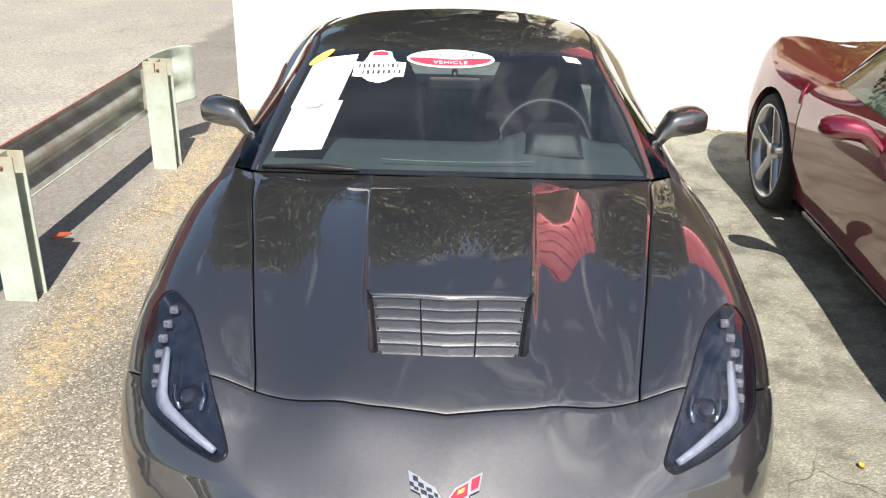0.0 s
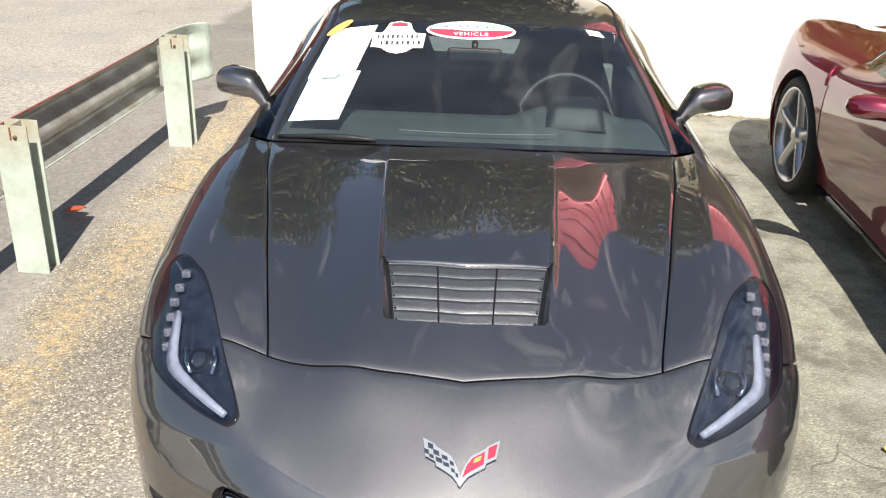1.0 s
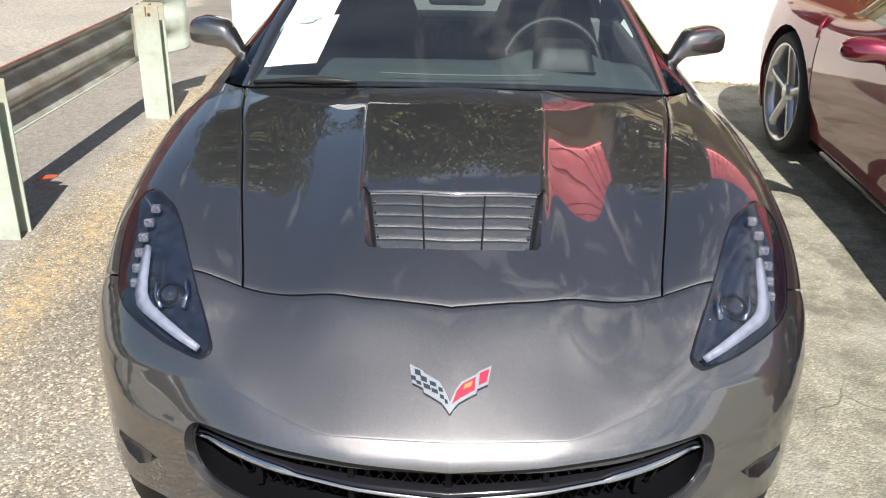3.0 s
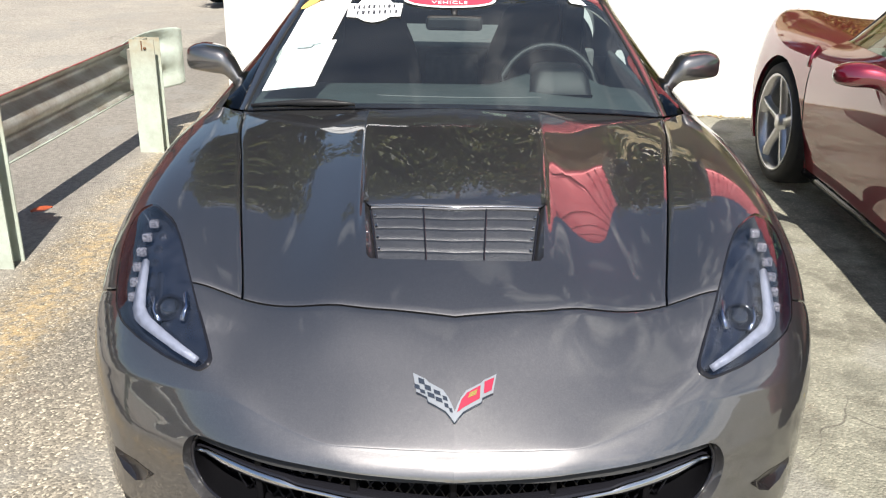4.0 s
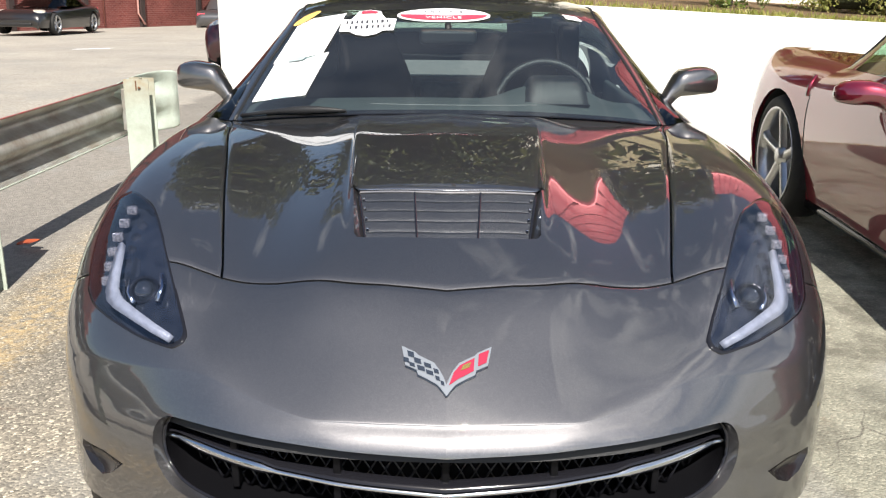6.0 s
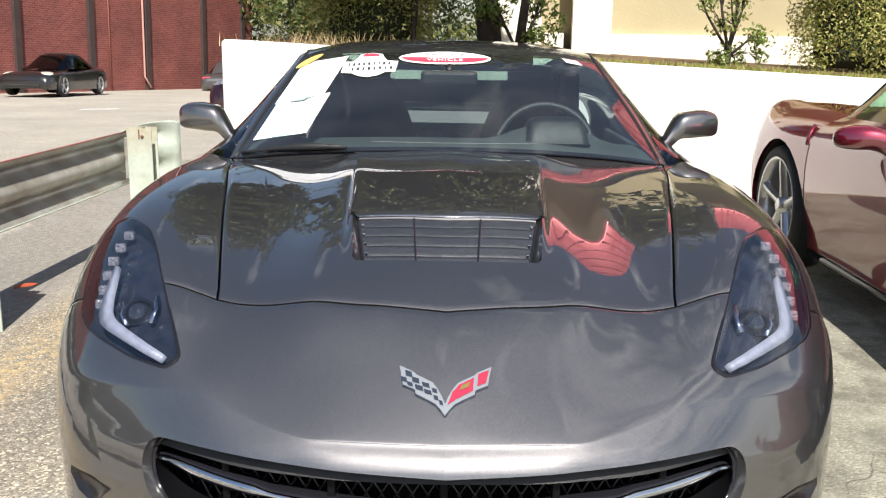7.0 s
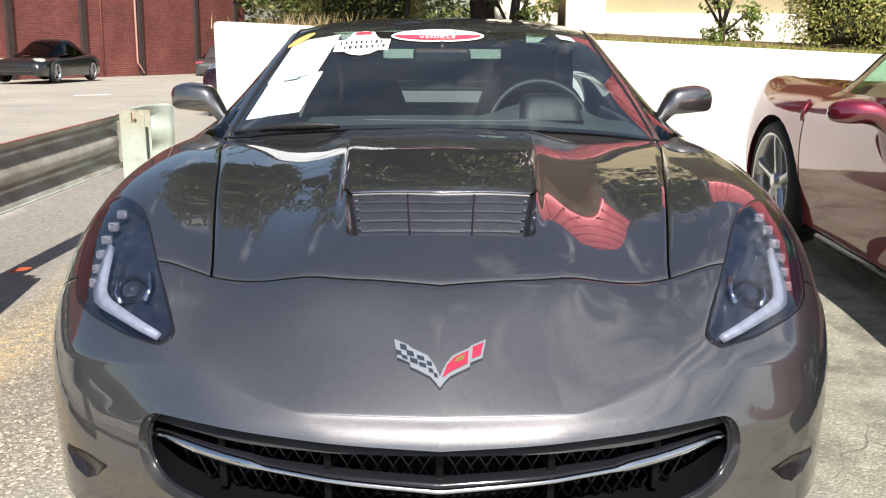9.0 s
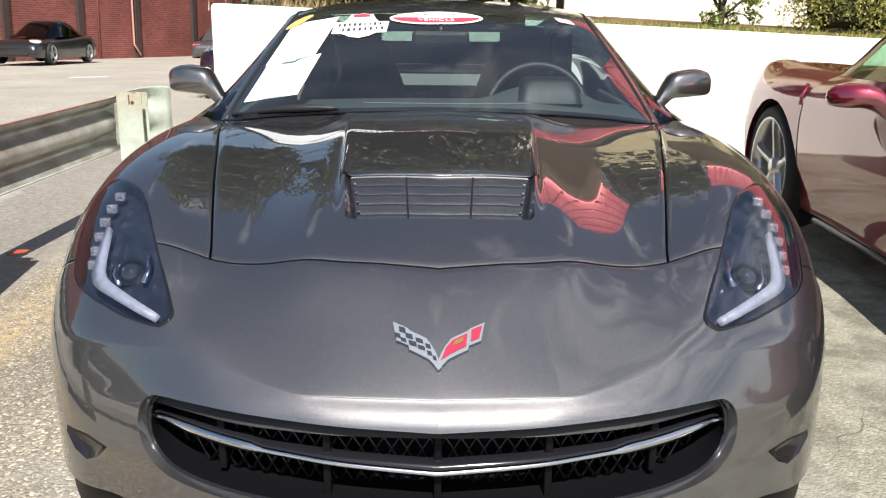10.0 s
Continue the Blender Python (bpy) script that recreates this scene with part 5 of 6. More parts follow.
def grille(car, S):
    """Recessed black opening with a chrome bar, uprights and a mesh of crossing bars."""
    top, low = S[2 * PER, : GRILLE[2] + 1], S[1 * PER, : GRILLE[2] + 1]
    T, L = both(top[None])[0], both(low[None])[0]
    n = len(T)
    fr = Drape([grid(both(S))], (0, 1, 0))
    ring = []
    for (x0, z0), (x1, z1) in zip(GRILLE_POLY, GRILLE_POLY[1:] + GRILLE_POLY[:1]):
        cuts = max(1, round(math.hypot(x1 - x0, z1 - z0) / 0.02))
        ring += [(x0 + (x1 - x0) * k / cuts, z0 + (z1 - z0) * k / cuts) for k in range(cuts)]
    face = [fr.at(x, z, 0.0005) for x, z in ring]
    inner = lambda k, d: [Vector((x * (1 - k), p.y + d, 0.405 + (z - 0.405) * (1 - k * 2.6))) for (x, z), p in zip(ring, face)]
    m = len(ring)
    band = lambda rows: ([tuple(p) for r in rows for p in r], [(r * m + i, r * m + (i + 1) % m, (r + 1) * m + (i + 1) % m, (r + 1) * m + i) for r in range(len(rows) - 1) for i in range(m)])
    v, fs = band([inner(0.030, 0.021), inner(0.036, 0.04), inner(0.04, 0.17)])
    v, fs = v + [(0, 0.14, 0.40)], fs + [(2 * m + i, 2 * m + (i + 1) % m, 3 * m) for i in range(m)]
    well = part("grille", facing((v, fs), (0, -1, 0)), GRILLE_BLACK, car, "black lower grille opening")
    part("grille_surround", facing(band([face, inner(0.004, 0.003), inner(0.016, 0.012), inner(0.024, 0.02)]), (0, -1, 0)), PAINT_GREY, well, "body-coloured edge turned into the opening")
    part("gasket", tube([tuple(p) for p in inner(0.028, 0.019)], 0.004, 6, True), BLACK_GLOSS, well, "glossy black inner frame")
    # crossing mesh bars set back in the opening
    zt, zl = 0.478, 0.322
    bars = []
    xs = np.linspace(-0.56, 0.56, 41)

    def deep(x, z):
        k = np.interp(x, T[:, 0], np.arange(n))
        y = np.interp(k, np.arange(n), (T[:, 1] + L[:, 1]) / 2)
        return Vector((x, y + 0.13, z))

    for x in xs:
        for sgn in (1, -1):
            line = [deep(x + sgn * (z - zl) * 0.62, z) for z in np.linspace(zl, zt, 7)]
            line = [p - Vector((0, 0.045, 0)) for p in line if abs(p.x) < 0.545 and p.z > 0.335 + 0.06 * max(0.0, abs(p.x) - 0.42) / 0.12]
            if len(line) > 1:
                bars.append(tube(line, 0.0032, 4))
    part("grille_mesh", merge(*bars), BLACK_GLOSS, well, "glossy black mesh")
    for x in (-0.40, -0.20, 0.0, 0.20, 0.40):
        a, b = deep(x, zt + 0.005), deep(x, zl)
        part("upright", box(x - 0.007, x + 0.007, a.y - 0.075, a.y + 0.02, zl + (0.03 if abs(x) > 0.3 else -0.005), zt + 0.012, 0.003), GRILLE_BLACK, well)
    # bright bar: a shallow V that thickens in its outer thirds, before a dark backing
    rows, back = [], []
    for x in np.linspace(-0.548, 0.548, 81):
        u = abs(x) / 0.548
        y = deep(x, 0.4).y - 0.098 + 0.018 * u
        z = 0.390 + 0.036 * u
        k = max(0.0, min(1.0, (u - 0.58) / 0.05))
        h = (0.0065 + 0.0075 * k) * (1 - 0.45 * max(0.0, (u - 0.85) / 0.15))
        rows.append([(x, y + 0.016, z + h * 0.7), (x, y + 0.002, z + h * 0.8), (x, y - 0.004, z), (x, y + 0.0, z - h * 0.7), (x, y + 0.016, z - h)])
        g = 0.009 * (1 - u) + 0.001
        back.append([(x, y + 0.03, z + h + g), (x, y + 0.008, z + h + g * 0.9), (x, y + 0.004, z + h * 0.75)])
    part("chrome_bar", facing(grid(rows), (0, -1, 0.2)), CHROME, well, "satin chrome bar across the grille")
    part("bar_backing", facing(grid(back), (0, -1, 0.4)), BLACK_GLOSS, well, "dark glossy backing above the bar")
    return well


def emblem(car, dr):
    """V-shaped badge of two crossed flags in plain shapes."""
    lower = [(0.0, 0.452), (0.008, 0.464), (0.017, 0.475), (0.035, 0.486), (0.053, 0.496), (0.055, 0.505), (0.077, 0.516)]
    upper = [(0.0, 0.475), (0.005, 0.489), (0.012, 0.504), (0.023, 0.520), (0.053, 0.537), (0.058, 0.543), (0.085, 0.557)]
    low = [(-x, y) for x, y in lower[:0:-1]] + lower
    top = [(-x, y) for x, y in upper[:0:-1]] + upper
    rows = [[tuple(dr.at(*p, -0.002)), tuple(dr.at(*p, 0.004)), tuple(dr.at(*q, 0.004)), tuple(dr.at(*q, -0.002))] for p, q in zip(low, top)]
    e = part("emblem", (*facing(grid(rows), (0, -0.7, 0.7)), False), BADGE_SILVER, car, "winged V-shaped badge of silver and red flags")
    inner = [(0.004, 0.472), (0.020, 0.485), (0.050, 0.503), (0.052, 0.531), (0.025, 0.515), (0.013, 0.499)]
    part("flag_red", facing(dr.patch(inner, 0.0055, 2), (0, -0.7, 0.7)), ENAMEL_RED, e, "red enamel flag")
    part("flag_red", facing(dr.patch([(0.058, 0.513), (0.074, 0.521), (0.080, 0.549), (0.060, 0.539)], 0.0055, 2), (0, -0.7, 0.7)), ENAMEL_RED, e, "red enamel flag")
    part("gilt_shape", facing(dr.patch([(0.026, 0.503), (0.042, 0.510), (0.046, 0.522), (0.030, 0.514)], 0.0065, 1), (0, -0.7, 0.7)), GOLD, e, "small gilt shape")
    for x, y, w, h in ((-0.066, 0.538, 0.012, 0.012), (-0.074, 0.526, 0.010, 0.010), (-0.053, 0.524, 0.013, 0.011), (-0.046, 0.508, 0.014, 0.010), (-0.034, 0.514, 0.013, 0.009), (-0.030, 0.499, 0.013, 0.009), (-0.018, 0.502, 0.009, 0.009), (-0.015, 0.487, 0.008, 0.009), (-0.006, 0.477, 0.006, 0.009), (-0.063, 0.516, 0.010, 0.008)):
        k = 0.35
        part("check", facing(dr.patch([(x - w / 2, y - h / 2 + k * w / 2), (x + w / 2, y - h / 2 - k * w / 2), (x + w / 2 - 0.002, y + h / 2 - k * w / 2), (x - w / 2 - 0.002, y + h / 2 + k * w / 2)], 0.0055, 1), (0, -0.7, 0.7)), ENAMEL_DARK, e)
    # Dark strips along the lower edges paint the badge's shadow on the nose
    for s in (1, -1):
        edge = [(s * x, y - 0.002) for x, y in lower]
        part("shadow_edge", facing(dr.strip(edge, 0.003, 0.003, 0.004), (0, -0.7, 0.7)), ENAMEL_DARK, e)


# Greenhouse rows from the windscreen's foot over the roof to the tail; columns: middle, glass, glass edge, pillar, belt.
CABIN = [
    [(0, 1.47, 0.862), (0.30, 1.50, 0.853), (0.55, 1.565, 0.832), (0.725, 1.645, 0.805), (0.755, 1.675, 0.800), (0.80, 1.66, 0.812)],
    [(0, 1.82, 1.030), (0.28, 1.84, 1.020), (0.52, 1.885, 0.990), (0.672, 1.950, 0.950), (0.712, 1.985, 0.940), (0.822, 1.98, 0.845)],
    [(0, 2.16, 1.158), (0.25, 2.17, 1.152), (0.44, 2.190, 1.144), (0.580, 2.225, 1.118), (0.625, 2.28, 1.102), (0.808, 2.30, 0.860)],
    [(0, 2.55, 1.203), (0.28, 2.55, 1.197), (0.47, 2.55, 1.180), (0.595, 2.56, 1.150), (0.645, 2.58, 1.120), (0.800, 2.60, 0.870)],
    [(0, 3.00, 1.185), (0.27, 3.00, 1.178), (0.45, 3.00, 1.160), (0.57, 3.00, 1.125), (0.62, 3.00, 1.095), (0.795, 3.00, 0.880)],
    [(0, 3.50, 1.100), (0.26, 3.50, 1.092), (0.41, 3.50, 1.072), (0.51, 3.50, 1.040), (0.57, 3.50, 1.010), (0.800, 3.50, 0.900)],
    [(0, 4.20, 0.936), (0.26, 4.20, 0.932), (0.42, 4.20, 0.926), (0.52, 4.20, 0.918), (0.62, 4.20, 0.905), (0.760, 4.20, 0.890)],
]


def greenhouse(car):
    K = 8
    C = loft(CABIN, K, K)
    full = both(C)
    mid = C.shape[1] - 1
    up = (0, -0.2, 1)
    ws = part("windscreen", facing(grid(full[: 2 * K + 1, mid - 3 * K : mid + 3 * K + 1]), up), WINDSCREEN, car, "tinted raked windscreen")
    ws.visible_shadow = False
    # black printed border
    F = full[: 2 * K + 1, mid - 3 * K : mid + 3 * K + 1] - np.array([0, -0.003, 0.004])
    ridge = [F[0, i] for i in range(F.shape[1])]
    inner = []
    for i in range(F.shape[1]):
        inner.append(F[0, i] * 0.9 + F[2, i] * 0.1 + (F[1, i] - F[0, i]) * 0.35)
    part("black_border", facing(grid([ridge, inner]), up), BLACK_GLOSS, ws)
    part("black_border", facing(grid([F[-1], F[-1] * 0.75 + F[-2] * 0.25]), up), BLACK_GLOSS, ws)
    part("roof_panel", facing(grid(full[2 * K : 4 * K + 1, mid - 3 * K - 2 : mid + 3 * K + 3]), up), PAINT_GREY, car)
    lid = part("hatch_glass", facing(grid(full[4 * K : 6 * K + 1, mid - 3 * K + 3 : mid + 3 * K - 2]), up), HATCH_GLASS, car, "tinted hatch glass")
    lid.visible_shadow = False
    for s in (1, -1):
        D = C if s > 0 else flip_x(C)
        o = (s, 0, 0.5)
        part("pillar", facing(panel(D[: 6 * K + 1, 3 * K : 4 * K + 1], (0, 0, 0.001, 0.001), 0.02, s), o), PAINT_GREY, car)
        part("hatch_frame", facing(grid(D[4 * K : 6 * K + 1, 2 * K + 5 : 3 * K + 1]), (0, 0, 1)), PAINT_GREY, car)
        sg = part("side_glass", facing(grid(D[: 5 * K + 1, 4 * K : 5 * K + 1]), o), DARK_GLASS, car)
        sg.visible_shadow = False
        part("quarter_panel", facing(grid(D[5 * K : 6 * K + 1, 4 * K : 5 * K + 1]), o), PAINT_GREY, car)
        part("window_seal", tube([tuple(p) for p in D[: 5 * K, 3 * K]], 0.006, 6), BLACK_MATT, car)
    # wiper cowl and wipers
    cowl = full[0, mid - 3 * K : mid + 3 * K + 1]
    rows = [cowl + [0, 0.02, -0.006], cowl + [0, -0.015, -0.022], cowl + [0, -0.06, -0.035]]
    part("wiper_cowl", facing(grid(rows), (0, 0, 1)), BLACK_MATT, car)
    for x0, x1 in ((-0.70, -0.33),):
        n = 9
        pts = []
        for i in range(n):
            t = i / (n - 1)
            x = x0 + (x1 - x0) * t
            k = np.interp(x, cowl[:, 0], np.arange(len(cowl)))
            p = np.array([np.interp(k, np.arange(len(cowl)), cowl[:, j]) for j in range(3)])
            pts.append(p + [0, 0.012 - 0.01 * t, 0.012 + 0.006 * math.sin(3.14 * t)])
        w = part("wiper", tube([tuple(p) for p in pts], [0.007, 0.007, 0.008, 0.009, 0.012, 0.014, 0.012, 0.008, 0.003], 6), BLACK_MATT, car, "black wiper at rest")
        part("wiper_blade", tube([tuple(p + [0, 0.01, -0.006]) for p in pts[2:]], 0.005, 5), RUBBER, w)


SIDE = [
    [(0.805, 1.64, 0.815), (0.865, 1.65, 0.79), (0.912, 1.66, 0.70), (0.900, 1.66, 0.40), (0.925, 1.66, 0.17)],
    [(0.812, 2.20, 0.855), (0.862, 2.20, 0.82), (0.900, 2.20, 0.72), (0.880, 2.20, 0.42), (0.925, 2.20, 0.17)],
    [(0.797, 2.80, 0.875), (0.860, 2.80, 0.85), (0.915, 2.80, 0.74), (0.890, 2.80, 0.42), (0.930, 2.80, 0.17)],
    [(0.795, 3.30, 0.888), (0.875, 3.30, 0.875), (0.935, 3.30, 0.78), (0.930, 3.30, 0.45), (0.935, 3.30, 0.17)],
    [(0.785, 3.70, 0.893), (0.870, 3.70, 0.885), (0.938, 3.70, 0.80), (0.938, 3.70, 0.50), (0.935, 3.70, 0.25)],
    [(0.760, 4.20, 0.886), (0.860, 4.18, 0.880), (0.925, 4.15, 0.79), (0.925, 4.14, 0.50), (0.900, 4.12, 0.25)],
    [(0.740, 4.40, 0.87), (0.820, 4.38, 0.85), (0.880, 4.34, 0.75), (0.870, 4.32, 0.50), (0.850, 4.30, 0.28)],
]


def rear_body(car, S):
    D = loft(SIDE, 6, 8)
    for s in (1, -1):
        E = D if s > 0 else flip_x(D)
        bm = to_bm(facing(grid(E), (s, 0, 0.2)))
        cut_hole(bm, circle_poly(3.66, 0.33, 0.37), (0, 1, 0), (0, 0, 1), lambda c: c.x * s > 0.5)
        part("body_side", bm, PAINT_GREY, car)
    tail = [[(0, 4.20, 0.936), (0.42, 4.20, 0.926), (0.62, 4.20, 0.905), (0.76, 4.20, 0.890)], [(0, 4.46, 0.935), (0.42, 4.44, 0.925), (0.62, 4.42, 0.90), (0.74, 4.40, 0.87)],
            [(0, 4.48, 0.70), (0.42, 4.46, 0.70), (0.66, 4.42, 0.70), (0.88, 4.33, 0.70)], [(0, 4.42, 0.28), (0.42, 4.41, 0.28), (0.66, 4.38, 0.28), (0.85, 4.30, 0.28)]]
    part("tail", facing(grid(both(loft(tail, 5, 5))), (0, 1, 0.5)), PAINT_GREY, car)
    part("floor_pan", box(-0.86, 0.86, 1.7, 4.3, 0.14, 0.20, 0.01), BLACK_MATT, car)
    part("front_undertray", box(-0.58, 0.58, 0.14, 1.7, 0.15, 0.19, 0.01), BLACK_MATT, car)


def door_mirror(car, s, mat, base=(0.80, 1.93, 0.80), out=(1.035, 2.12, 0.935)):
    """Sail-shaped mirror on a slanting stalk."""
    rows = []
    spine = [(0.785, 1.99, 0.775, 0.050, 0.022), (0.815, 2.00, 0.815, 0.046, 0.030), (0.850, 2.02, 0.862, 0.055, 0.042), (0.880, 2.03, 0.895, 0.070, 0.047), (0.925, 2.05, 0.902, 0.082, 0.050), (0.980, 2.07, 0.906, 0.080, 0.050), (1.022, 2.09, 0.902, 0.066, 0.044), (1.040, 2.10, 0.898, 0.045, 0.030), (1.046, 2.11, 0.896, 0.012, 0.010)]
    for x, y, z, ly, lz in spine:
        ring = []
        for t in np.linspace(0, 2 * math.pi, 17):
            c, d = math.cos(t), math.sin(t)
            ring.append((s * x, y + 0.04 + ly * math.copysign(abs(c) ** 0.5, c), z + lz * math.copysign(abs(d) ** 0.5, d)))
        rows.append(ring)
    R = curve1(np.array(rows), 4)
    m = part("door_mirror", facing(grid(R), (0, -1, 0.3)), mat, car)
    part("mirror_glass", box(min(s * 0.925, s * 1.01), max(s * 0.925, s * 1.01), 2.165, 2.194, 0.875, 0.935, 0.003), material("mirror_face", (0.8, 0.8, 0.82), 0.02, 1.0), m)
    return m


def cabin(car):
    """Dashboard, binnacle, steering wheel, seats and rear shelf."""
    prof = [(1.48, 0.80), (1.56, 0.838), (1.68, 0.862), (1.80, 0.868), (1.90, 0.855), (1.96, 0.80), (1.98, 0.62), (1.96, 0.45)]
    rows = []
    for x in np.linspace(-0.74, 0.74, 33):
        k = 1 - (abs(x) / 0.9) ** 2 * 0.06
        sweep = 0.14 * (abs(x) / 0.74) ** 2
        hump = 0.05 * math.exp(-(((x - 0.37) / 0.17) ** 4))
        rows.append([(x, y + sweep, (z * k) + (hump if 1.68 < y < 1.95 else 0)) for y, z in prof])
    part("dashboard", facing(grid(rows), (0, -0.3, 1)), INTERIOR, car, "charcoal dashboard")
    rows = []
    for x in np.linspace(0.265, 0.495, 17):
        u = (x - 0.38) / 0.115
        h = 0.945 - 0.085 * u**8
        rows.append([(x, 1.72, 0.86), (x, 1.74, h - 0.012), (x, 1.78, h), (x, 1.90, h - 0.004), (x, 1.93, h - 0.02)])
    # Pale tube paints in the strip of light reflected along the dash
    part("dash_glint", tube([(x, 1.60 + 0.14 * (x / 0.74) ** 2, 0.870) for x in np.linspace(-0.26, 0.30, 15)], 0.0022, 6), CARPET, car, "pale line along the dashboard, painted in for a reflected strip")
    part("binnacle", facing(grid(rows), (0, -0.4, 1)), BLACK_MATT, car, "hooded instrument binnacle")
    ringp = [(0.375 + 0.185 * math.cos(t), 2.06 + 0.07 * math.sin(t), 0.80 + 0.165 * math.sin(t)) for t in np.linspace(0, 2 * math.pi, 41)[:-1]]
    st = part("steering_wheel", tube(ringp, 0.015, 8, True), BLACK_MATT, car, "black leather steering wheel")
    part("hub", box(0.305, 0.445, 2.03, 2.07, 0.745, 0.855, 0.02, 3), BLACK_MATT, st)
    for x in (-0.4, 0.4):
        rows = []
        for z, y, w, d in ((0.28, 2.62, 0.22, 0.10), (0.5, 2.70, 0.25, 0.11), (0.72, 2.80, 0.26, 0.10), (0.85, 2.87, 0.22, 0.085), (0.93, 2.90, 0.185, 0.07), (1.01, 2.93, 0.15, 0.055), (1.03, 2.94, 0.08, 0.03)):
            rows.append([(x + w * math.copysign(abs(math.cos(t)) ** 0.6, math.cos(t)), y + d * math.copysign(abs(math.sin(t)) ** 0.7, math.sin(t)), z) for t in np.linspace(0, 2 * math.pi, 25)])
        seat = part("seat", facing(grid(curve1(np.array(rows), 3)), (0, -1, 0.3)), SEAT_LEATHER, car, "black leather bucket seat")
        part("seat_cushion", box(x - 0.25, x + 0.25, 2.12, 2.64, 0.30, 0.44, 0.05, 3), SEAT_LEATHER, seat)
    part("rear_shelf", box(-0.66, 0.66, 3.12, 4.15, 0.62, 0.78, 0.02), CARPET, car, "grey cargo trim behind the seats")
    part("bulkhead", box(-0.70, 0.70, 3.05, 3.11, 0.3, 0.80, 0.01), CARPET, car)
    # Black panels added to shut off bright views through the rear and side glass
    part("roof_halo", box(-0.50, -0.285, 3.06, 3.09, 0.80, 1.09, 0.005), BLACK_MATT, car, "black trim beside the rear window")
    part("roof_halo", box(0.285, 0.50, 3.06, 3.09, 0.80, 1.09, 0.005), BLACK_MATT, car, "black trim beside the rear window")
    part("rear_header", box(-0.40, 0.40, 3.00, 3.05, 1.060, 1.140, 0.008), BLACK_MATT, car, "black header above the rear window")
    for s in (1, -1):
        part("pillar_trim", box(min(s * 0.50, s * 0.60), max(s * 0.50, s * 0.60), 2.78, 3.02, 0.78, 1.07, 0.02), BLACK_MATT, car, "black pillar trim")
    part("hatch_blocker", box(-0.285, 0.285, 3.10, 3.13, 0.905, 1.012, 0.005), BLACK_MATT, car, "black panel added to darken the view through the hatch")
    part("waterfall_panel", box(-0.13, 0.13, 3.0, 3.05, 0.42, 0.78, 0.02), CARPET, car, "pale trim panel between the seats")
    part("console", box(-0.12, 0.12, 1.95, 3.0, 0.3, 0.58, 0.03, 3), INTERIOR, car)
    part("door_card", box(-0.80, -0.77, 2.0, 3.1, 0.25, 0.79, 0.01), INTERIOR, car)
    part("door_card", box(0.77, 0.80, 2.0, 3.1, 0.25, 0.79, 0.01), INTERIOR, car)
    m = part("rear_view_mirror", box(-0.105, 0.105, 1.955, 1.985, 1.04, 1.095, 0.015, 3), BLACK_MATT, car, "black rear-view mirror behind the windscreen")
    part("stalk", tube([(0, 1.975, 1.09), (0, 2.0, 1.112)], 0.012, 6), BLACK_MATT, m)


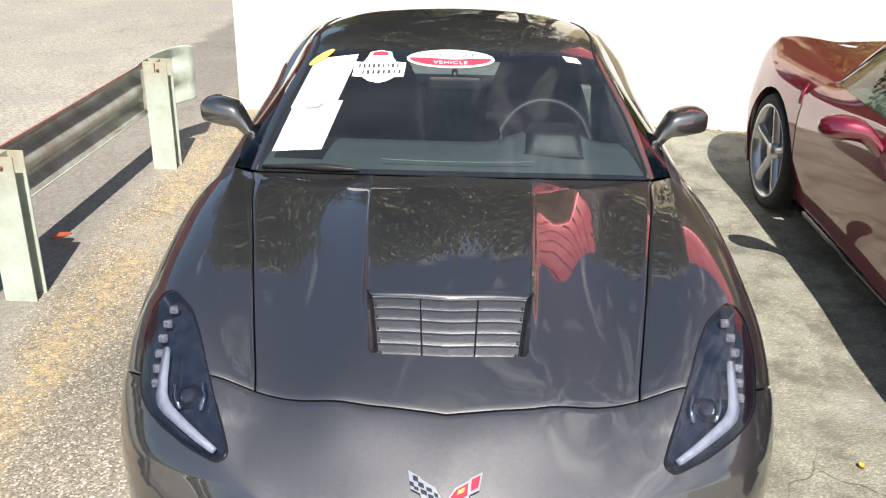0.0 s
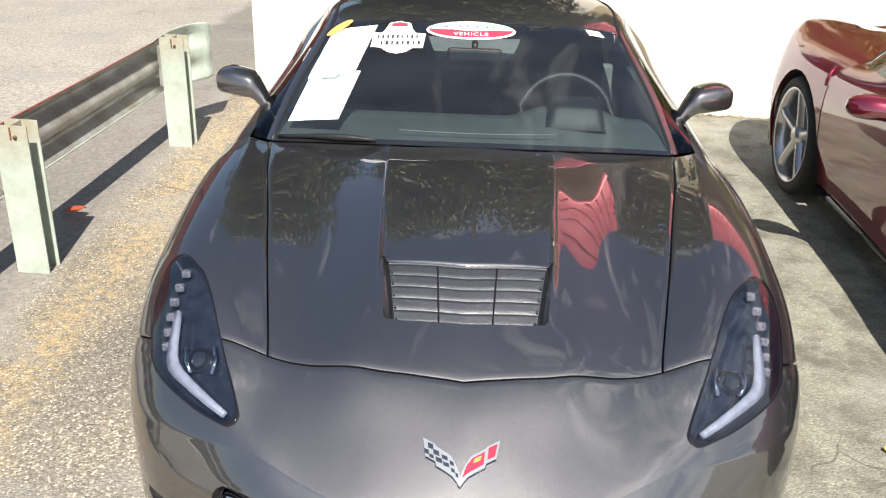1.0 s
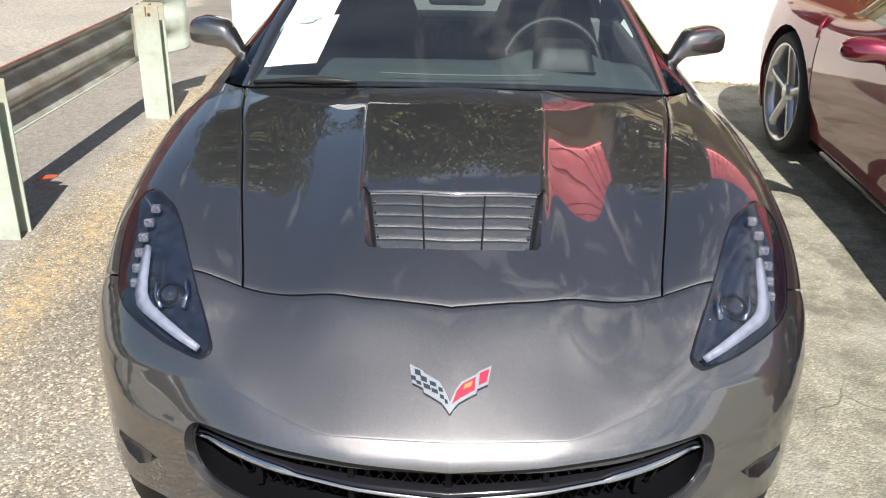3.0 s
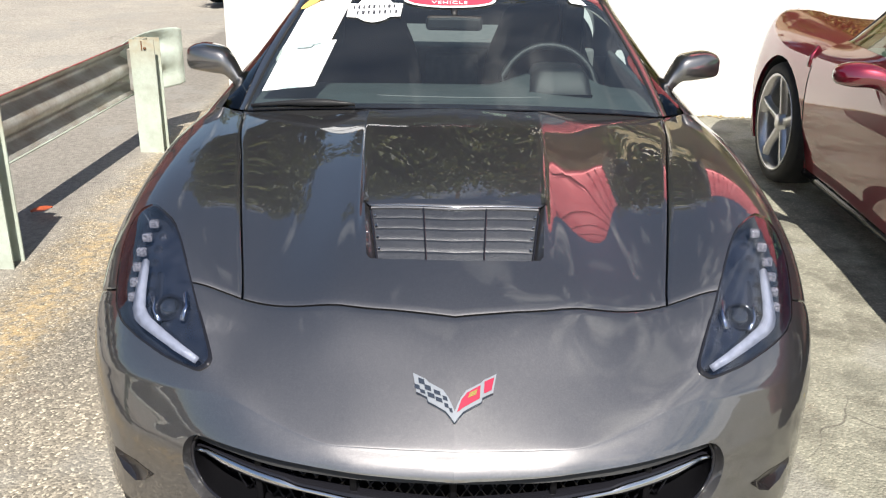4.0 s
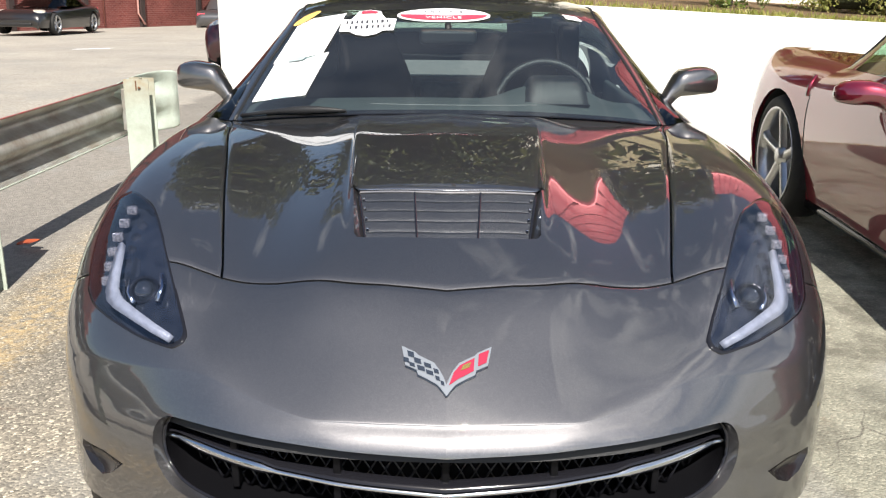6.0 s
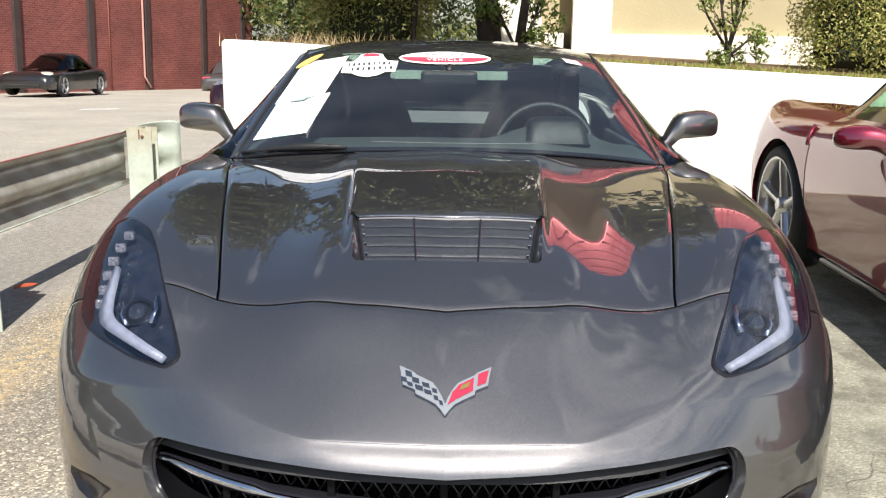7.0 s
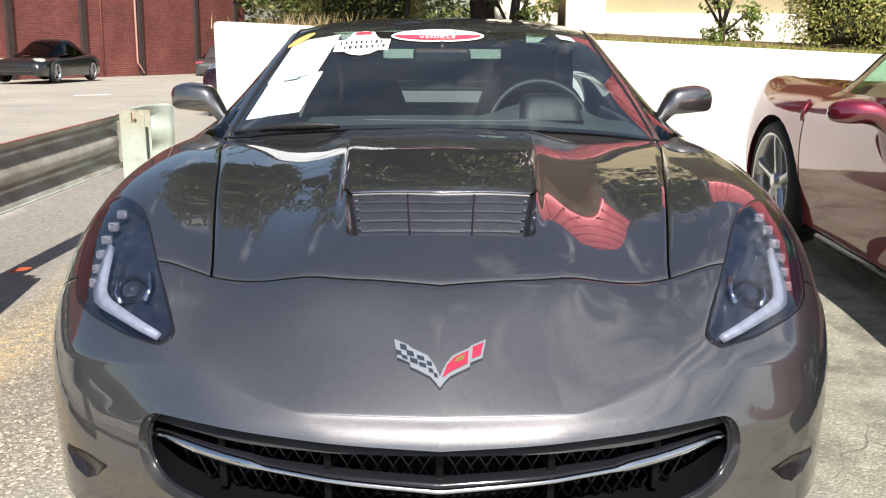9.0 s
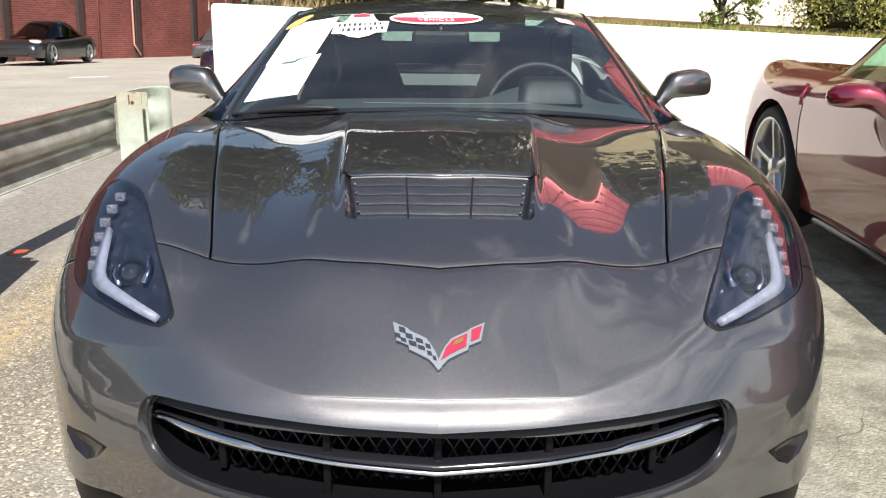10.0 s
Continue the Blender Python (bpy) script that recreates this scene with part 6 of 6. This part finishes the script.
def stickers(car):
    """Paper sheets and transfers behind the windscreen."""
    C = both(loft(CABIN, 8, 8)[: 17])
    dr = Drape([grid(C)], (0, 0.85, -0.53))
    f = (0, -0.6, 0.8)
    # sheets: outline corners across and up the glass
    sheets = [("paper_sheet", [(-0.676, 1.633), (-0.480, 1.625), (-0.425, 1.852), (-0.622, 1.865)], "white printed price sheet taped inside the windscreen"), ("paper_sheet", [(-0.634, 1.835), (-0.446, 1.845), (-0.386, 2.090), (-0.562, 2.080)], "white printed sheet taped inside the windscreen")]
    for k, (name, poly, label) in enumerate(sheets):
        p = part(name, facing(dr.patch(poly, 0.004 + 0.003 * k, 3), f), PAPER, None)
        tagged(p, label, "paper", "price sheets")
        if k == 0:
            part("heading", facing(dr.patch([(-0.575, 1.825), (-0.515, 1.820), (-0.505, 1.842), (-0.562, 1.848)], 0.008, 1), f), STICKER_GREY, p)
    oval = lambda cx, cy, rx, ry, n=40: [(cx + rx * math.cos(t), cy + ry * math.sin(t)) for t in np.linspace(0, 2 * math.pi, n + 1)[:-1]]
    y = part("sticker", facing(dr.patch([(-0.538 + 0.045 * math.cos(t) + 0.02 * math.sin(t), 2.085 + 0.022 * math.cos(t) + 0.035 * math.sin(t)) for t in np.linspace(0, 2 * math.pi, 25)[:-1]], 0.010, 2), f), STICKER_YELLOW, None)
    tagged(y, "yellow oval sticker at the top of the windscreen", "sticker", "windscreen stickers")
    # dealer sign: a plate with an arched head and foot
    sign = [(-0.402, 1.972), (-0.362, 1.966), (-0.335, 1.944), (-0.298, 1.933), (-0.262, 1.942), (-0.236, 1.962), (-0.199, 1.962), (-0.192, 2.040), (-0.232, 2.045), (-0.246, 2.070), (-0.256, 2.104), (-0.298, 2.116), (-0.340, 2.104), (-0.350, 2.072), (-0.364, 2.046), (-0.398, 2.050)]
    s = part("sticker", facing(dr.patch(sign, 0.005, 3), f), PAPER, None)
    tagged(s, "white dealer sticker shaped like a sign with an arched head", "sticker", "windscreen stickers")
    r = random.Random(3)
    for row, n, x0, x1, yy in ((0, 9, -0.385, -0.215, 2.022), (1, 8, -0.37, -0.205, 1.988)):
        for i in range(n):
            x = x0 + (x1 - x0) * (i + 0.5) / n
            w = r.uniform(0.005, 0.011)
            part("bar", facing(dr.patch([(x - w / 2, yy - 0.010), (x + w / 2, yy - 0.010), (x + w / 2, yy + 0.010), (x - w / 2, yy + 0.010)], 0.008, 1), f), STICKER_DARK, s)
    part("red_patch", facing(dr.patch([(-0.330, 2.082), (-0.266, 2.082), (-0.268, 2.098), (-0.298, 2.106), (-0.328, 2.098)], 0.008, 1), f), STICKER_RED, s)
    o = part("sticker", facing(dr.patch(oval(-0.017, 2.066, 0.175, 0.054), 0.005, 3), f), PAPER, None)
    tagged(o, "white and red oval certified-vehicle sticker", "sticker", "windscreen stickers")
    lo = [(-0.017 + 0.164 * math.cos(t), 2.068 + 0.046 * math.sin(t)) for t in np.linspace(math.pi, 2 * math.pi, 21)]
    part("red_half", facing(dr.patch(lo, 0.008, 2), f), STICKER_RED, o)
    for text, x, yy, size, mat in (("CERTIFIED", -0.017, 2.074, 0.028, STICKER_DARK), ("VEHICLE", -0.017, 2.028, 0.032, PAPER)):
        cu = bpy.data.curves.new("text", "FONT")
        cu.body, cu.size, cu.align_x, cu.extrude = text, size, "CENTER", 0.0004
        cu.space_character = 1.7 if text[0] == "C" else 1.15
        t = new("lettering", cu)
        c, c2, c3 = dr.at(x, yy, 0.010), dr.at(x + 0.03, yy, 0.010), dr.at(x, yy + 0.02, 0.010)
        ax = (c2 - c).normalized()
        az = ax.cross(c3 - c).normalized()
        ay = az.cross(ax)
        t.matrix_basis = Matrix((ax, ay, az)).transposed().to_4x4()
        t.matrix_basis.translation = c
        cu.materials.append(mat)
        t.parent = o
    g = part("tag", facing(dr.patch([(0.449, 2.078), (0.511, 2.076), (0.492, 2.106), (0.434, 2.110)], 0.006, 2), f), PAPER, None)
    tagged(g, "small white registration tag on the windscreen", "tag")


grey_coupe()


# ---- the red sports car, nose towards the wall ----
RED = [
    [(0, 0.02, 0.20), (0.40, 0.05, 0.20), (0.62, 0.15, 0.20), (0.76, 0.30, 0.20), (0.85, 0.48, 0.20), (0.865, 0.55, 0.19), (0.87, 0.62, 0.18)],
    [(0, -0.01, 0.50), (0.38, 0.03, 0.52), (0.62, 0.12, 0.56), (0.77, 0.27, 0.55), (0.865, 0.46, 0.52), (0.885, 0.54, 0.38), (0.875, 0.60, 0.18)],
    [(0, 0.06, 0.72), (0.36, 0.10, 0.73), (0.62, 0.13, 0.79), (0.76, 0.29, 0.745), (0.872, 0.50, 0.61), (0.895, 0.58, 0.40), (0.88, 0.64, 0.18)],
    [(0, 0.22, 0.850), (0.34, 0.23, 0.848), (0.60, 0.235, 0.874), (0.735, 0.345, 0.848), (0.872, 0.56, 0.69), (0.90, 0.64, 0.42), (0.89, 0.70, 0.18)],
    [(0, 0.60, 0.888), (0.32, 0.60, 0.880), (0.575, 0.60, 0.890), (0.715, 0.62, 0.873), (0.872, 0.70, 0.75), (0.903, 0.78, 0.44), (0.90, 0.82, 0.18)],
    [(0, 0.95, 0.905), (0.32, 0.95, 0.893), (0.60, 0.95, 0.889), (0.735, 0.95, 0.872), (0.882, 0.95, 0.76), (0.905, 0.95, 0.46), (0.86, 0.95, 0.18)],
    [(0, 1.13, 0.910), (0.36, 1.19, 0.896), (0.67, 1.38, 0.882), (0.755, 1.43, 0.869), (0.868, 1.34, 0.76), (0.876, 1.32, 0.46), (0.81, 1.32, 0.18)],
]
RED_CABIN = [
    [(0, 1.14, 0.908), (0.40, 1.20, 0.895), (0.690, 1.39, 0.884), (0.738, 1.44, 0.872), (0.765, 1.44, 0.866)],
    [(0, 1.32, 1.000), (0.34, 1.33, 0.993), (0.595, 1.38, 0.982), (0.655, 1.46, 0.966), (0.800, 1.62, 0.880)],
    [(0, 1.52, 1.100), (0.30, 1.53, 1.093), (0.535, 1.49, 1.088), (0.600, 1.57, 1.068), (0.835, 1.95, 0.888)],
    [(0, 1.95, 1.200), (0.30, 1.97, 1.190), (0.485, 1.97, 1.172), (0.555, 2.04, 1.150), (0.852, 2.35, 0.895)],
    [(0, 2.50, 1.245), (0.32, 2.50, 1.235), (0.530, 2.52, 1.195), (0.585, 2.55, 1.170), (0.848, 2.60, 0.900)],
    [(0, 3.05, 1.205), (0.30, 3.05, 1.195), (0.480, 3.05, 1.155), (0.540, 3.05, 1.125), (0.835, 3.05, 0.905)],
    [(0, 4.05, 0.935), (0.30, 4.05, 0.930), (0.500, 4.05, 0.920), (0.600, 4.05, 0.912), (0.750, 4.05, 0.905)],
]
RED_SIDE = [
    [(0.755, 1.43, 0.869), (0.868, 1.34, 0.76), (0.876, 1.32, 0.46), (0.81, 1.32, 0.18)],
    [(0.820, 1.80, 0.883), (0.876, 1.80, 0.77), (0.874, 1.80, 0.47), (0.81, 1.80, 0.18)],
    [(0.852, 2.30, 0.893), (0.884, 2.30, 0.77), (0.876, 2.30, 0.48), (0.82, 2.30, 0.18)],
    [(0.838, 2.85, 0.903), (0.892, 2.85, 0.79), (0.886, 2.85, 0.50), (0.84, 2.85, 0.18)],
    [(0.790, 3.40, 0.905), (0.920, 3.40, 0.80), (0.915, 3.40, 0.55), (0.890, 3.40, 0.22)],
    [(0.750, 4.00, 0.905), (0.900, 3.98, 0.80), (0.900, 3.98, 0.55), (0.870, 3.96, 0.26)],
    [(0.700, 4.38, 0.880), (0.840, 4.28, 0.78), (0.840, 4.26, 0.55), (0.800, 4.26, 0.28)],
]


def red_car(at, turn):
    car = thing("sports_car", "glossy dark red sports car with silver five-spoke wheels", "car", at, turn)
    P = 7
    S = loft(RED, P, P, 2)
    g = 0.0025
    up = (0, 0, 1)
    part("hood", facing(panel(both(S[2 * P :, : 2 * P + 1]), (g, 0, 0, 0)), up), PAINT_RED, car)
    part("front_fascia", facing(panel(both(S[: 2 * P + 1]), (0, g, 0, 0)), (0, -0.7, 0.7)), PAINT_RED, car)
    for s in (1, -1):
        D = S if s > 0 else flip_x(S)
        bm = to_bm(facing(panel(D[2 * P :, 2 * P :], (g, 0, 0, 0), out=s), (s * 0.6, 0, 0.6)))
        cut_hole(bm, circle_poly(0.96, 0.345, 0.366, 28), (0, 1, 0), (0, 0, 1), lambda c: c.x * s > 0.6)
        fender = part("front_fender", bm, PAINT_RED, car)
        # dark liner seen inside the arch
        rows = [[(s * x, 0.96 + 0.368 * math.cos(t), 0.345 + 0.368 * math.sin(t)) for x in (0.872, 0.80, 0.55)] for t in np.linspace(-0.3, math.pi + 0.12, 24)]
        part("arch_liner", facing(grid(rows), (0, 0, -1)), RUBBER, fender)
        # slim body-coloured gill behind the wheel, over a dark slot
        line = [(s * 0.836, 1.285, 0.815), (s * 0.864, 1.292, 0.77), (s * 0.878, 1.305, 0.715)]
        gill = part("fender_gill", tube(line, [0.009, 0.013, 0.010], 8), PAINT_RED, fender, "slim red gill")
        part("slot", tube([(x - s * 0.004, y - 0.016, z) for x, y, z in line], [0.009, 0.012, 0.009], 6), BLACK_MATT, gill)
        part("door_seam", tube([tuple(p * np.array([s, 1, 1])) for p in S[-1, 4 * P + 1 :]], 0.0028, 5), BLACK_MATT, fender)
        part("side_marker", tube([(s * 0.858, 0.575 + 0.034 * math.cos(t), 0.70 + 0.018 * math.sin(t)) for t in np.linspace(0, 2 * math.pi, 13)[:-1]], 0.006, 6, True), PAINT_RED, fender)
        E = loft(RED_SIDE, P, 8)
        shift = S[-1, 3 * P :] - E[0]
        for k in range(8):
            E[k] += shift * (1 - k / 8)
        E = E if s > 0 else flip_x(E)
        door = part("door", to_bm(facing(panel(E[: 3 * 8 + 1], (0, g, 0, 0), out=s), (s, 0, 0.2))), PAINT_RED, car)
        bm = to_bm(facing(grid(E[3 * 8 :]), (s, 0, 0.2)))
        cut_hole(bm, circle_poly(3.65, 0.33, 0.37, 28), (0, 1, 0), (0, 0, 1), lambda c: c.x * s > 0.5)
        part("rear_quarter", bm, PAINT_RED, car)
        part("sill", tube([(s * 0.80, y, 0.165) for y in np.linspace(1.30, 3.22, 10)], 0.028, 8), BLACK_GLOSS, car, "black sill")
        rows = []
        for x, y, z, ly, lz in ((1.104, 2.155, 0.835, 0.008, 0.008), (1.092, 2.16, 0.838, 0.045, 0.034), (1.045, 2.18, 0.844, 0.072, 0.048), (0.985, 2.20, 0.846, 0.075, 0.049), (0.935, 2.22, 0.832, 0.066, 0.048), (0.895, 2.25, 0.792, 0.052, 0.042), (0.862, 2.275, 0.748, 0.05, 0.034), (0.84, 2.28, 0.72, 0.05, 0.03)):
            rows.append([(s * x, y + ly * math.copysign(abs(math.cos(t)) ** 0.75, math.cos(t)), z + lz * math.copysign(abs(math.sin(t)) ** 0.75, math.sin(t))) for t in np.linspace(0, 2 * math.pi, 17)])
        part("door_mirror", facing(grid(curve1(np.array(rows), 3)), (0, -1, 0.3)), PAINT_RED, car)
        for y in (0.96, 3.65):
            wheel(car, (s * 0.775, y, 0.345), 0.335, 0.215, 0 if s < 0 else 180, ALLOY)
        head = [(s * x, y) for x, y in ((0.50, 0.30), (0.66, 0.36), (0.74, 0.52), (0.72, 0.66), (0.60, 0.56))]
        dr = Drape([grid(both(S))], (0, 0.3, -1))
        part("headlamp", facing(dr.patch(head, 0.004, 3), up), LAMP_GLASS, car)
    K = 7
    C = loft(RED_CABIN, K, K)
    full, mid = both(C), C.shape[1] - 1
    ws = part("windscreen", facing(grid(full[: 3 * K + 1, mid - 2 * K : mid + 2 * K + 1]), up), SIDE_GLASS, car)
    ws.visible_shadow = False
    part("roof_panel", facing(grid(full[3 * K : 5 * K + 1, mid - 2 * K : mid + 2 * K + 1]), up), PAINT_RED, car)
    part("hatch_glass", facing(grid(full[5 * K :, mid - 2 * K : mid + 2 * K + 1]), up), SIDE_GLASS, car).visible_shadow = False
    for s in (1, -1):
        D = C if s > 0 else flip_x(C)
        part("pillar", facing(panel(D[:, 2 * K : 3 * K + 1], (0, 0, 0.001, 0.001), 0.02, s), (s, 0, 0.5)), PAINT_RED, car)
        sg = part("side_glass", facing(grid(D[: 5 * K + 1, 3 * K :]), (s, 0, 0.4)), SIDE_GLASS, car, "green-tinted side window")
        sg.visible_shadow = False
        part("quarter_panel", facing(grid(D[5 * K :, 3 * K :]), (s, 0, 0.4)), PAINT_RED, car)
        part("window_seal", tube([tuple(p) for p in D[: 5 * K, 3 * K]], 0.006, 6), BLACK_MATT, car)
    # cabin
    pale = material("pale_grey_trim", (0.42, 0.42, 0.38), 0.7, vary=0.15)
    part("dashboard", box(-0.70, 0.70, 1.40, 1.86, 0.5, 0.84, 0.06, 3), INTERIOR, car)
    part("floor_pan", box(-0.76, 0.76, 1.3, 4.1, 0.15, 0.3, 0.01), BLACK_MATT, car)
    part("rear_shelf", box(-0.62, 0.62, 3.1, 4.0, 0.6, 0.8, 0.02), INTERIOR, car)
    for x in (-0.38, 0.38):
        rows = [[(x + w * math.copysign(abs(math.cos(t)) ** 0.6, math.cos(t)), y + d * math.copysign(abs(math.sin(t)) ** 0.7, math.sin(t)), z) for t in np.linspace(0, 2 * math.pi, 21)]
                for z, y, w, d in ((0.3, 2.66, 0.22, 0.1), (0.7, 2.82, 0.25, 0.1), (0.95, 2.92, 0.15, 0.07), (1.08, 2.96, 0.1, 0.05), (1.10, 2.96, 0.04, 0.02))]
        seat = part("seat", facing(grid(curve1(np.array(rows), 3)), (0, -1, 0.3)), pale, car)
        part("seat_cushion", box(x - 0.24, x + 0.24, 2.15, 2.68, 0.3, 0.44, 0.05, 3), pale, seat)
    tail = [[(0, 4.05, 0.93), (0.5, 4.05, 0.915), (0.75, 4.05, 0.905)], [(0, 4.40, 0.92), (0.5, 4.40, 0.90), (0.70, 4.38, 0.88)], [(0, 4.43, 0.6), (0.5, 4.42, 0.6), (0.84, 4.26, 0.6)], [(0, 4.36, 0.28), (0.5, 4.35, 0.28), (0.80, 4.26, 0.28)]]
    part("tail", facing(grid(both(loft(tail, 6, 5))), (0, 1, 0.5)), PAINT_RED, car)
    return car


red_car((2.68, 4.45, 0), 180)


# ---- cars further off ----
def far_car(name, label, at, turn, mat, length=4.3, width=1.78, height=1.29, tail_lamps=False, tilt=0.0):
    car = thing(name, label, "car", at, turn)
    car.rotation_euler = (radians(-1.9), 0, radians(turn))
    L, W, H = length, width / 2, height
    rows = []
    for y, w, z, b in ((0.02, 0.70, 0.22, 0.18), (0.004, 0.78, 0.30, 0.20), (0.0, 0.80, 0.44, 0.22), (0.02, 0.86, 0.58, 0.20), (0.07, 0.91, 0.68, 0.20), (0.2, 0.92, 0.70, 0.18), (0.35, 0.97, 0.74, 0.18), (0.5, 0.98, 0.76, 0.18), (0.65, 1.0, 0.80, 0.18), (0.82, 0.99, 0.82, 0.18), (0.95, 0.9, 0.78, 0.22), (1.0, 0.78, 0.62, 0.3), (1.0, 0.76, 0.42, 0.3), (0.98, 0.7, 0.30, 0.28)):
        zz = z * H / 1.29
        rows.append([(0, y * L, zz * 1.04), (0.5 * w * W, y * L, zz * 1.03), (0.82 * w * W, y * L, zz), (0.97 * w * W, y * L, zz * 0.86), (w * W, y * L, zz * 0.6), (0.97 * w * W, y * L, b)])
    S = both(loft(rows, 4, 4))
    bm = to_bm(facing(grid(S), (0, 0, 1)))
    for s in (1, -1):
        for y in (0.2 * L, 0.79 * L):
            cut_hole(bm, circle_poly(y, 0.31, 0.34, 18), (0, 1, 0), (0, 0, 1), lambda c: c.x * s > 0.5 * W)
    part("body", bm, mat, car)
    cab = [(0.33, 0.66, 0.79), (0.42, 0.62, 1.06), (0.50, 0.56, 1.24), (0.60, 0.56, 1.28), (0.70, 0.55, 1.20), (0.82, 0.62, 0.86)]
    rows = [[(0, y * L, z * H / 1.29), (w * W * 0.7, y * L, z * H / 1.29 - 0.01), (w * W, y * L, z * H / 1.29 - 0.06), (0.86 * W, y * L, 0.80 * H / 1.29)] for y, w, z in cab]
    C = loft(rows, 4, 4)
    full, mid = both(C), C.shape[1] - 1
    part("windscreen", facing(grid(full[:9, mid - 8 : mid + 9]), (0, -1, 1)), DARK_GLASS, car)
    part("roof", facing(grid(full[8:, mid - 8 : mid + 9]), (0, 0, 1)), BLACK_MATT if name == "convertible" else mat, car)
    for s in (1, -1):
        D = C if s > 0 else flip_x(C)
        part("side_window", facing(grid(D[:, 8:]), (s, 0, 0.3)), DARK_GLASS, car)
        for y in (0.2 * L, 0.79 * L):
            wheel(car, (s * (W - 0.12), y, 0.31), 0.31, 0.2, 0 if s < 0 else 180, ALLOY)
        dr = Drape([grid(S)], (0, 1, -0.5))
        q = lambda y, z: dr.b.y * y + dr.b.z * z
        c = q(0.10 * L, 0.64 * H / 1.29)
        part("headlamp", facing(dr.patch([(s * (0.66 * W + 0.17 * math.cos(t)), c + 0.13 * math.sin(t) - 0.05 * math.cos(t)) for t in np.linspace(0, 6.28, 17)[:-1]], 0.006, 2), (0, -1, 0.5)), LENS_BRIGHT, car, "clear oval headlamp")
        bm = box(s * 0.6 * W - 0.16, s * 0.6 * W + 0.16, 0.975 * L - 0.05, 0.975 * L + 0.03, 0.66 * H / 1.29, 0.76 * H / 1.29, 0.02)
        part("tail_lamp", bm, STICKER_RED, car, "red tail lamp")
    part("plate", box(-0.17, 0.17, L * 0.99, L * 0.99 + 0.03, 0.55, 0.68, 0.005), PAPER, car, "pale number plate")
    part("intake", box(-0.5, 0.5, -0.02, 0.06, 0.26, 0.35, 0.02), BLACK_MATT, car)
    return car


far_car("convertible", "black two-seat convertible with a soft top by the brick wall", (-12.45, 25.7, fall(25.7)), -3, PAINT_BLACK)
far_car("saloon_car", "dark silver saloon seen from behind beside the brick wall", (-9.05, 40.6, fall(40.6)), 178, PAINT_SILVER, 4.6, 1.8, 1.4)
far_car("saloon_car", "dark maroon car parked past the end of the white wall", (-2.84, 12.5, fall(12.5)), 0, PAINT_MAROON, 4.2, 1.8, 1.4)


# ---- small things on the ground ----
mark = [[(-8.15 + 0.62 * u + 0.03 * noise.noise((u * 3, v, 1.0)), 18.9 + 0.55 * u + 0.32 * v, fall(18.9 + 0.55 * u + 0.32 * v) - 0.031) for v in (0.0, 0.5, 1.0)] for u in np.linspace(0, 1, 8)]
tagged(part("lane_mark", facing(grid(mark), (0, 0, 1)), PAPER), "worn white paint mark on the lane", "road marking", kind="structure")

def fallen_leaf(at, mat, size, label, turn):
    rows = [[(size * x, size * w * s, 0.006 + 0.01 * abs(s) + 0.008 * x) for s in (-1, -0.4, 0.4, 1)] for x, w in ((-0.5, 0.05), (-0.3, 0.3), (0.0, 0.45), (0.3, 0.3), (0.55, 0.02))]
    ob = part("fallen_leaf", facing(grid(rows), (0, 0, 1)), mat)
    ob.matrix_basis = pose(*at, 0, 0, turn)
    return tagged(ob, label, "leaf")


fallen_leaf((-2.03, 2.80, 0), LEAF_RED, 0.10, "curled red-orange fallen leaf on the asphalt", 30)
fallen_leaf((1.42, 1.02, 0), LEAF_YELLOW, 0.024, "small yellow fallen leaf on the asphalt", 100)
